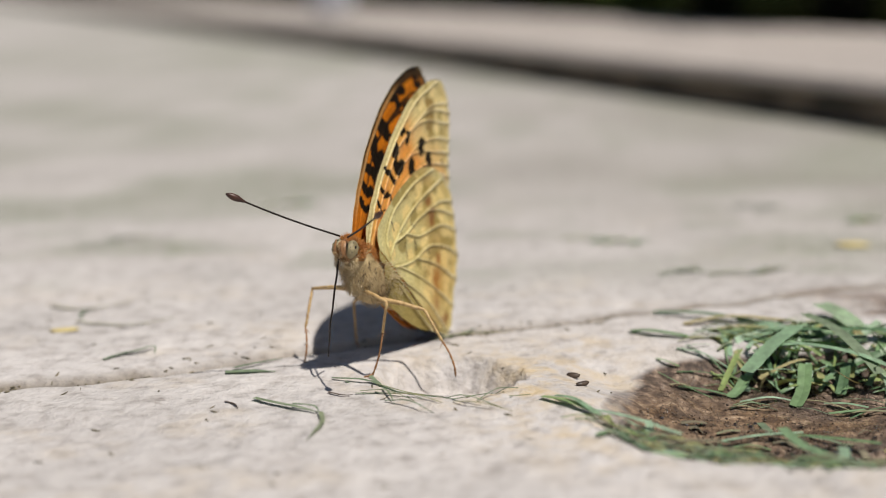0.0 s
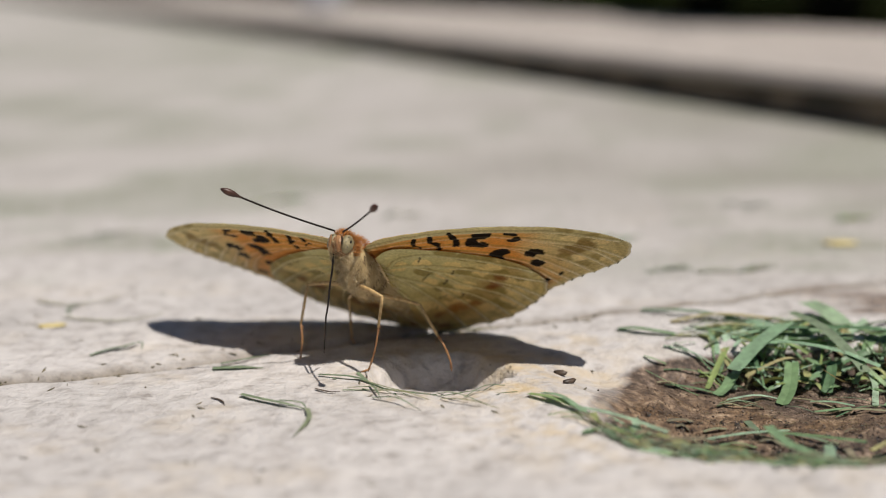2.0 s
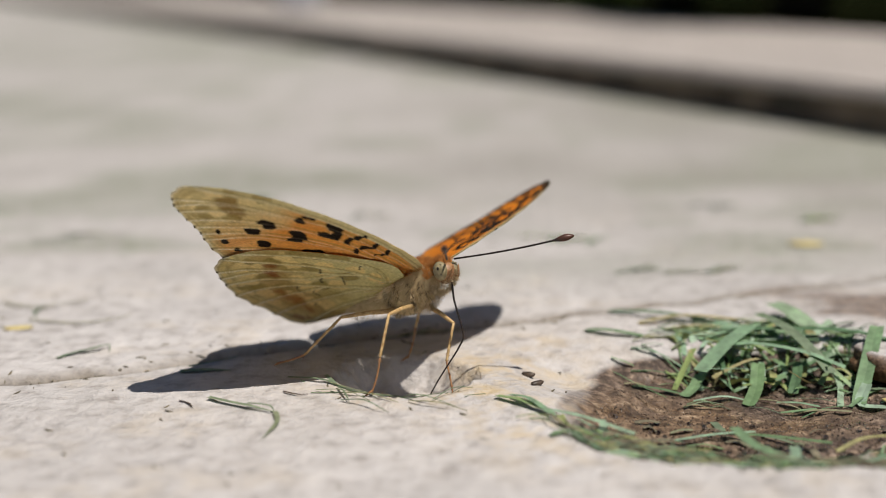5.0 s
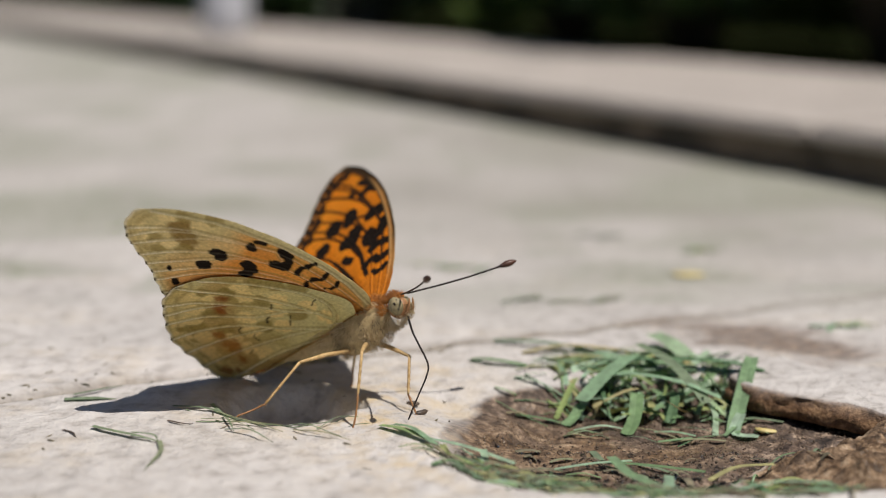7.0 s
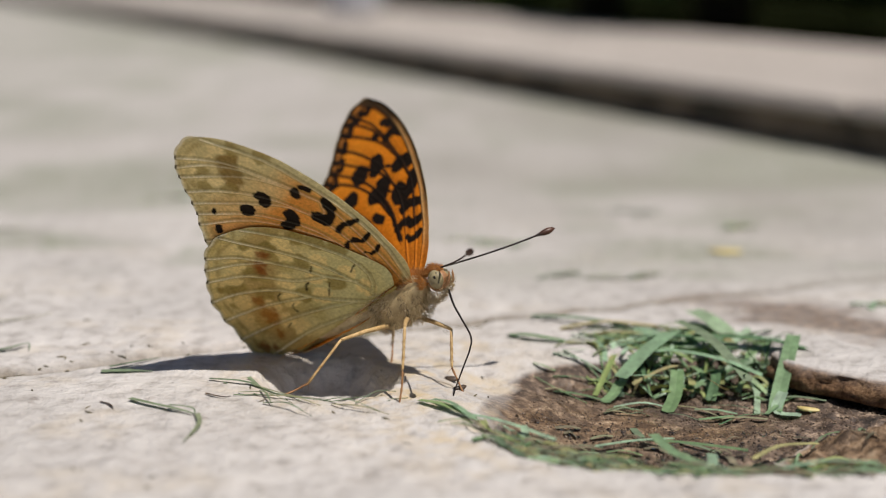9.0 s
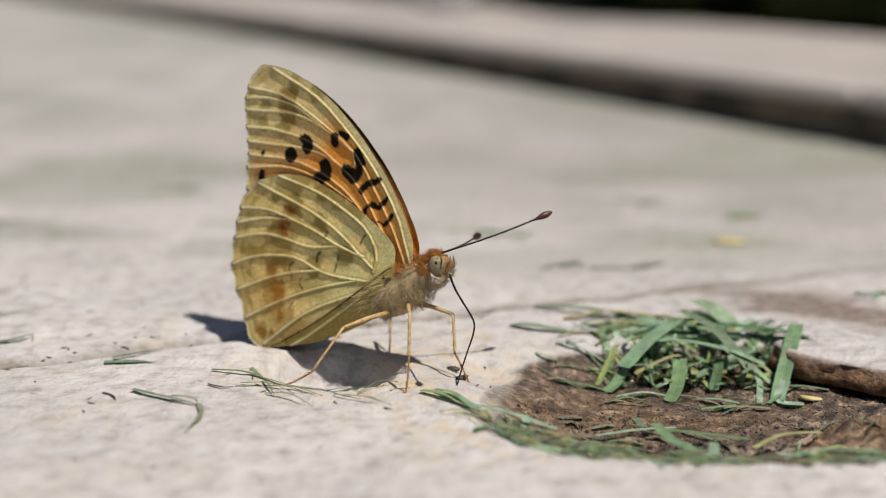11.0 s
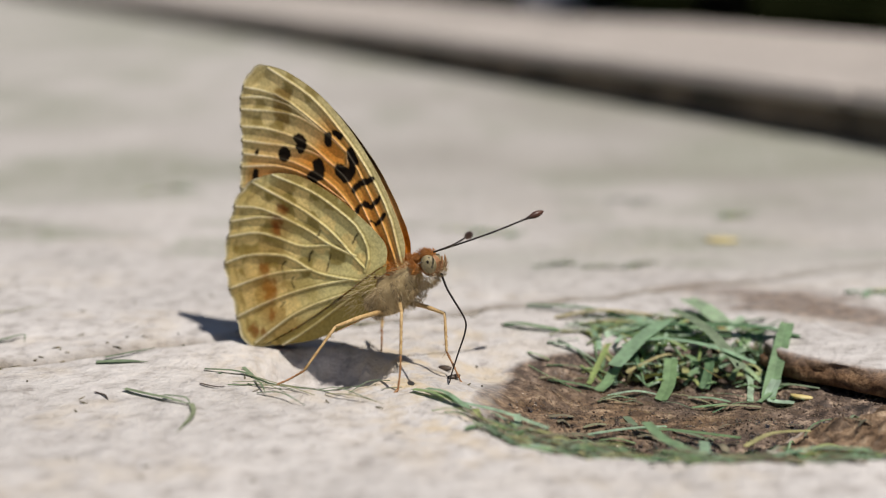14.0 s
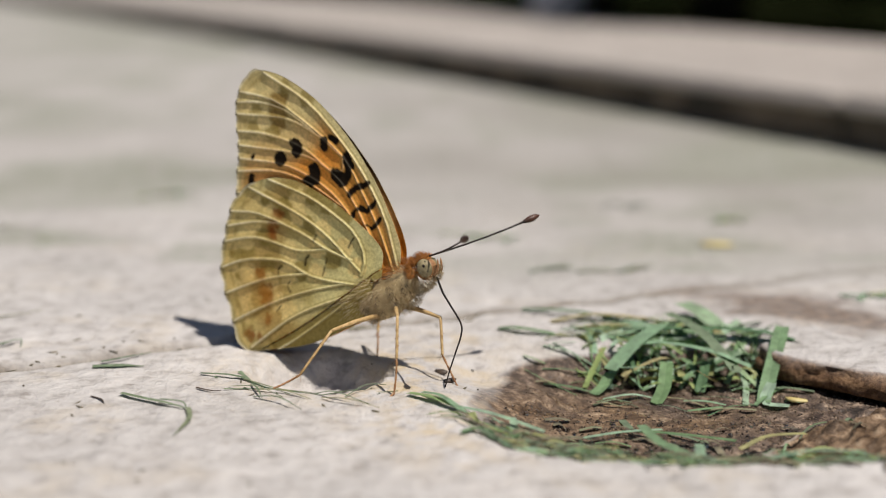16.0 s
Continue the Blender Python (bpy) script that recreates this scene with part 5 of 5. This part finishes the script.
        for k in range(30):
            p = ankle * rng.uniform(0.08, 1.0) if k > 2 else ankle
            q = (Vector((rng.gauss(0, 1), rng.gauss(0, 1), rng.gauss(0, 1))).cross(d).normalized() + d * 0.9).normalized()
            join(tube_data([x * MM for x in (p, p + q * (0.5 if k > 2 else 1.1))], [0.04 * MM, 0.01 * MM], 4))
        n = 15
        side = d.cross(Vector((0.2, 0.3, 1))).normalized()
        line = [ankle.lerp(foot, k / (n - 1)) + side * 0.25 * math.sin(math.pi * k / (n - 1)) for k in range(n)]
        join(tube_data([p * MM for p in line], [(0.15 if k % 3 else 0.10) * MM for k in range(n - 1)] + [0.08 * MM], 8))
        toe = (foot - ankle).normalized()
        flat = Vector((toe.x + 0.01, toe.y, 0)).normalized()
        join(tube_data([p * MM for p in (foot - toe * 0.3, foot + flat * 0.5, foot + flat * 1.1 - Vector((0, 0, 0.15)))], [q * MM for q in (0.13, 0.16, 0.05)], 7))
        low = mesh_object("lower_leg", v, f, LEG, leg, "bristly shin with a brown jointed foot")
        low.data.materials.append(TARSUS)
        low.data.polygons.foreach_set("material_index", [0] * shin_faces + [1] * (len(f) - shin_faces))
        low.location = knee * MM
        swing = knee.rotation_difference(Vector(knee_early) - hip)
        fold = foot.rotation_difference(Vector(foot_early) - Vector(knee_early))
        MOVING.setdefault("legs", []).append((leg, hip, swing))
        MOVING["legs"].append((low, knee, swing.inverted() @ fold))
    base = Vector(TONGUE[0])
    line = spline([tuple(Vector(p) - base) for p in TONGUE], 40)
    v, f = tube_data([Vector(p) * MM for p in line.tolist()], [(0.15 - 0.06 * k / 39) * MM for k in range(40)], 8)
    tongue = mesh_object("proboscis", v, f, BLACK, root, "long dark uncoiled proboscis")
    tongue.location = base * MM
    MOVING["tongue"] = (tongue, base, (Vector(TONGUE[-1]) - base).rotation_difference(Vector(TONGUE_EARLY) - base))
    MOVING["root"] = root


build_butterfly()


# ---- what moves ----
def motions():
    # heading, pitch, roll in degrees and the hinge's place in millimetres
    stand = [(0.0, -112.3, 35.8, -3.7, -26.19, 14.03, 14.3), (0.5, -112.7, 36.8, -2.1, -25.5, 14, 14.52), (1.0, -112.6, 37.2, -1.8, -25.76, 14, 14.34),
             (1.5, -112, 36, -3.4, -25.84, 14.07, 14.23), (2.0, -112.8, 36.1, -2.7, -25.19, 14.09, 14.48), (2.3, -113.5, 35.5, -3.4, -26.4, 13.8, 14.4),
             (2.5, -117.8, 33.5, -6, -26.9, 13.63, 14.45), (2.6, -111, 34, -5.5, -26.9, 12.8, 14.6), (2.8, -97, 33, -6, -25.4, 10.2, 14.5), (3.0, -84.9, 34.6, -7, -24.4, 8.53, 14.19),
             (3.1, -82.5, 30.5, -6.2, -24.2, 10, 14.7), (3.3, -76, 19, -5.6, -23.9, 11.4, 15), (3.5, -54.8, 21.8, -5.2, -23.21, 12.55, 14.34), (3.7, -58.5, 22.8, -5, -21, 10.8, 14.1),
             (4.7, -46, 23, -5, -15.9, 11.8, 13), (5.8, -31, 23.2, -5.6, -10.8, 13.1, 11.9), (6.0, -28.6, 23.7, -5.7, -9.85, 13.43, 11.61), (6.2, -28.5, 24.6, -5.5, -8.7, 12.9, 11.4),
             (6.5, -28.4, 25.7, -5.1, -7.11, 11.96, 11.03), (7.0, -29.1, 27, -4.9, -6.75, 12.84, 11.14), (7.5, -29.3, 27.2, -4.7, -6.86, 12.94, 11.33),
             (8.0, -28.3, 26.4, -4.8, -6.89, 12.69, 11.34), (8.5, -29.1, 27.5, -4.4, -7.07, 12.94, 11.49), (9.0, -28.4, 28.7, -2.8, -6.69, 12.43, 11.17),
             (11.3, -24.5, 28.9, -2.9, -7.0, 12.2, 11.75), (16.0, -24.5, 28.9, -2.9, -7.0, 12.2, 11.75)]
    walk(MOVING["root"], [(t, pose(x * MM, y * MM, z * MM, roll, -pitch, yaw)) for t, yaw, pitch, roll, x, y, z in stand])
    # how far the right and the left wings are opened from upright, in degrees
    beats = [(0.0, 10.2, -7.7), (0.1, 14, -1), (0.2, 32, 22), (0.3, 59, 51), (0.4, 78, 73), (0.5, 72.5, 58.7), (0.6, 49, 42), (0.7, 16, 12), (0.8, 7, 2), (0.9, 13, 4), (1.0, 34.6, 19.8),
             (1.1, 57, 47), (1.2, 77, 69), (1.3, 68, 61), (1.4, 47, 40), (1.5, 21, 4.4), (1.6, 9, 1), (1.7, 13, 8), (1.8, 37, 29), (1.9, 63, 55), (2.0, 90.3, 74.1), (2.1, 85, 79),
             (2.2, 68, 57), (2.3, 33, 24), (2.4, 22, 2), (2.5, 33.8, -2.7), (2.6, 52, 30), (2.7, 62, 58), (2.8, 67, 75), (2.9, 30, 36), (3.0, 5.8, 4.4), (3.1, 11, 9), (3.2, 45, 45),
             (3.3, 71, 72), (3.4, 48, 60), (3.5, 21.5, 43.7), (3.7, 14, 20), (3.9, 45, 48), (4.1, 76, 78), (4.3, 42, 44), (4.5, 8, 9), (4.7, 44, 46), (4.9, 78, 80), (5.1, 44, 46),
             (5.3, 8, 9), (5.5, 62, 64), (5.65, 30, 34), (5.8, 14, 9), (5.9, 26, 28), (6.0, 49.1, 49.6), (6.1, 73, 73), (6.2, 55, 54), (6.3, 35, 22), (6.4, 20, 7), (6.5, 33.1, 12.8),
             (6.6, 62, 43), (6.7, 90, 74), (6.8, 94, 88), (6.9, 85, 77), (7.0, 55.8, 43.4), (7.1, 14, 8), (7.2, 3, 3), (7.3, 17, 13), (7.4, 43, 35), (7.5, 70.2, 57.2), (7.6, 82, 73),
             (7.7, 65, 57), (7.8, 39, 31), (7.9, 12, 3), (8.0, 16.5, 2.3), (8.1, 38, 25), (8.2, 58, 49), (8.3, 78, 68), (8.4, 83, 74), (8.5, 69.2, 59.5), (8.6, 49, 41), (8.7, 25, 20),
             (8.8, 10, 6), (8.9, 26, 18), (9.0, 40.2, 31.8), (9.2, 64, 56), (9.35, 76, 70), (9.6, 40, 36), (9.8, 8, 6), (10.0, 36, 32), (10.2, 62, 56), (10.45, 28, 24), (10.8, 3, 2),
             (11.3, -2.5, 1.8), (16.0, -2.5, 1.8)]
    # how far the forewings are swept forward over the hindwings, in degrees
    sweeps = [(0.0, 0.4, -4.1), (0.5, 2.1, -8.2), (1.0, 7.7, 1.9), (1.5, 0.2, -4.2), (2.0, 6, -3), (2.5, 6.8, -1.1), (3.0, 4.4, 5.3), (3.5, -2.9, 10.7), (4.7, 8, 6), (5.8, 16, 8),
             (6.0, 17.2, 13.9), (6.2, 15, 12), (6.5, 14.2, 17.7), (6.8, 6, 1), (7.0, 0.6, -4.3), (7.2, 4, 0), (7.5, 10.1, 6.3), (7.8, 3, 2), (8.0, 1, 2.5), (8.5, 1, -1.1), (9.0, 1.2, 3.2),
             (11.3, 0.8, -0.8), (16.0, 0.8, -0.8)]

    def turned(t, side):
        for a, b in zip(sweeps[:-1], sweeps[1:]):
            if a[0] <= t <= b[0]:
                return a[side] + (b[side] - a[side]) * (t - a[0]) / (b[0] - a[0])

    for name, side, sign in (("right", 1, -1), ("left", 2, 1)):
        for k, ob in enumerate(MOVING[name]):
            walk(ob, [(row[0], pose(0, sign * MM, 0, -sign * row[side], 0, 0) @ pose(0, 0, 0, 0, turned(row[0], side) if k == 0 else 0, 0)) for row in beats])
        (a, b), (c, d) = CREASE
        hinge, axis = Vector((a, sign * 0.4, b)) * MM, Vector((c - a, 0, d - b)).normalized()
        walk(MOVING[name + " fold"], [(row[0], Matrix.Translation(hinge) @ Matrix.Rotation(sign * radians(14 + 0.62 * max(row[side], 0)), 4, axis) @ Matrix.Translation(-hinge)) for row in beats])
    glide = [(0.0, -0.19, 1.06), (5.8, -0.175, 1.04), (6.6, -0.153, 0.97), (7.3, -0.135, 0.92), (8.0, -0.108, 0.90), (9.2, -0.052, 0.80), (11.5, 0.008, 0.77), (13.5, 0.060, 0.73), (16.0, 0.075, 0.74)]
    walk(PALE_THING, [(t, pose(x, y, 0.0153)) for t, x, y in glide])
    for ob, hip, turn in MOVING["legs"] + [MOVING["tongue"]]:
        half = Matrix.Translation(hip * MM) @ Matrix.Identity(3).to_quaternion().slerp(turn, 0.5).to_matrix().to_4x4()
        first = Matrix.Translation(hip * MM) @ turn.to_matrix().to_4x4()
        last = Matrix.Translation(hip * MM)
        rows = [(0.0, first), (2.4, first), (3.6, half), (5.8, last), (16.0, last)]
        if ob == MOVING["tongue"][0]:
            # the tongue swings back and up once
            rows[4:] = [(12.9, last), (13.0, last @ pose(0, 0, 0, 0, 24, 0)), (13.1, last @ pose(0, 0, 0, 0, 8, 0)), (13.5, last), (16.0, last)]
        walk(ob, rows)


motions()
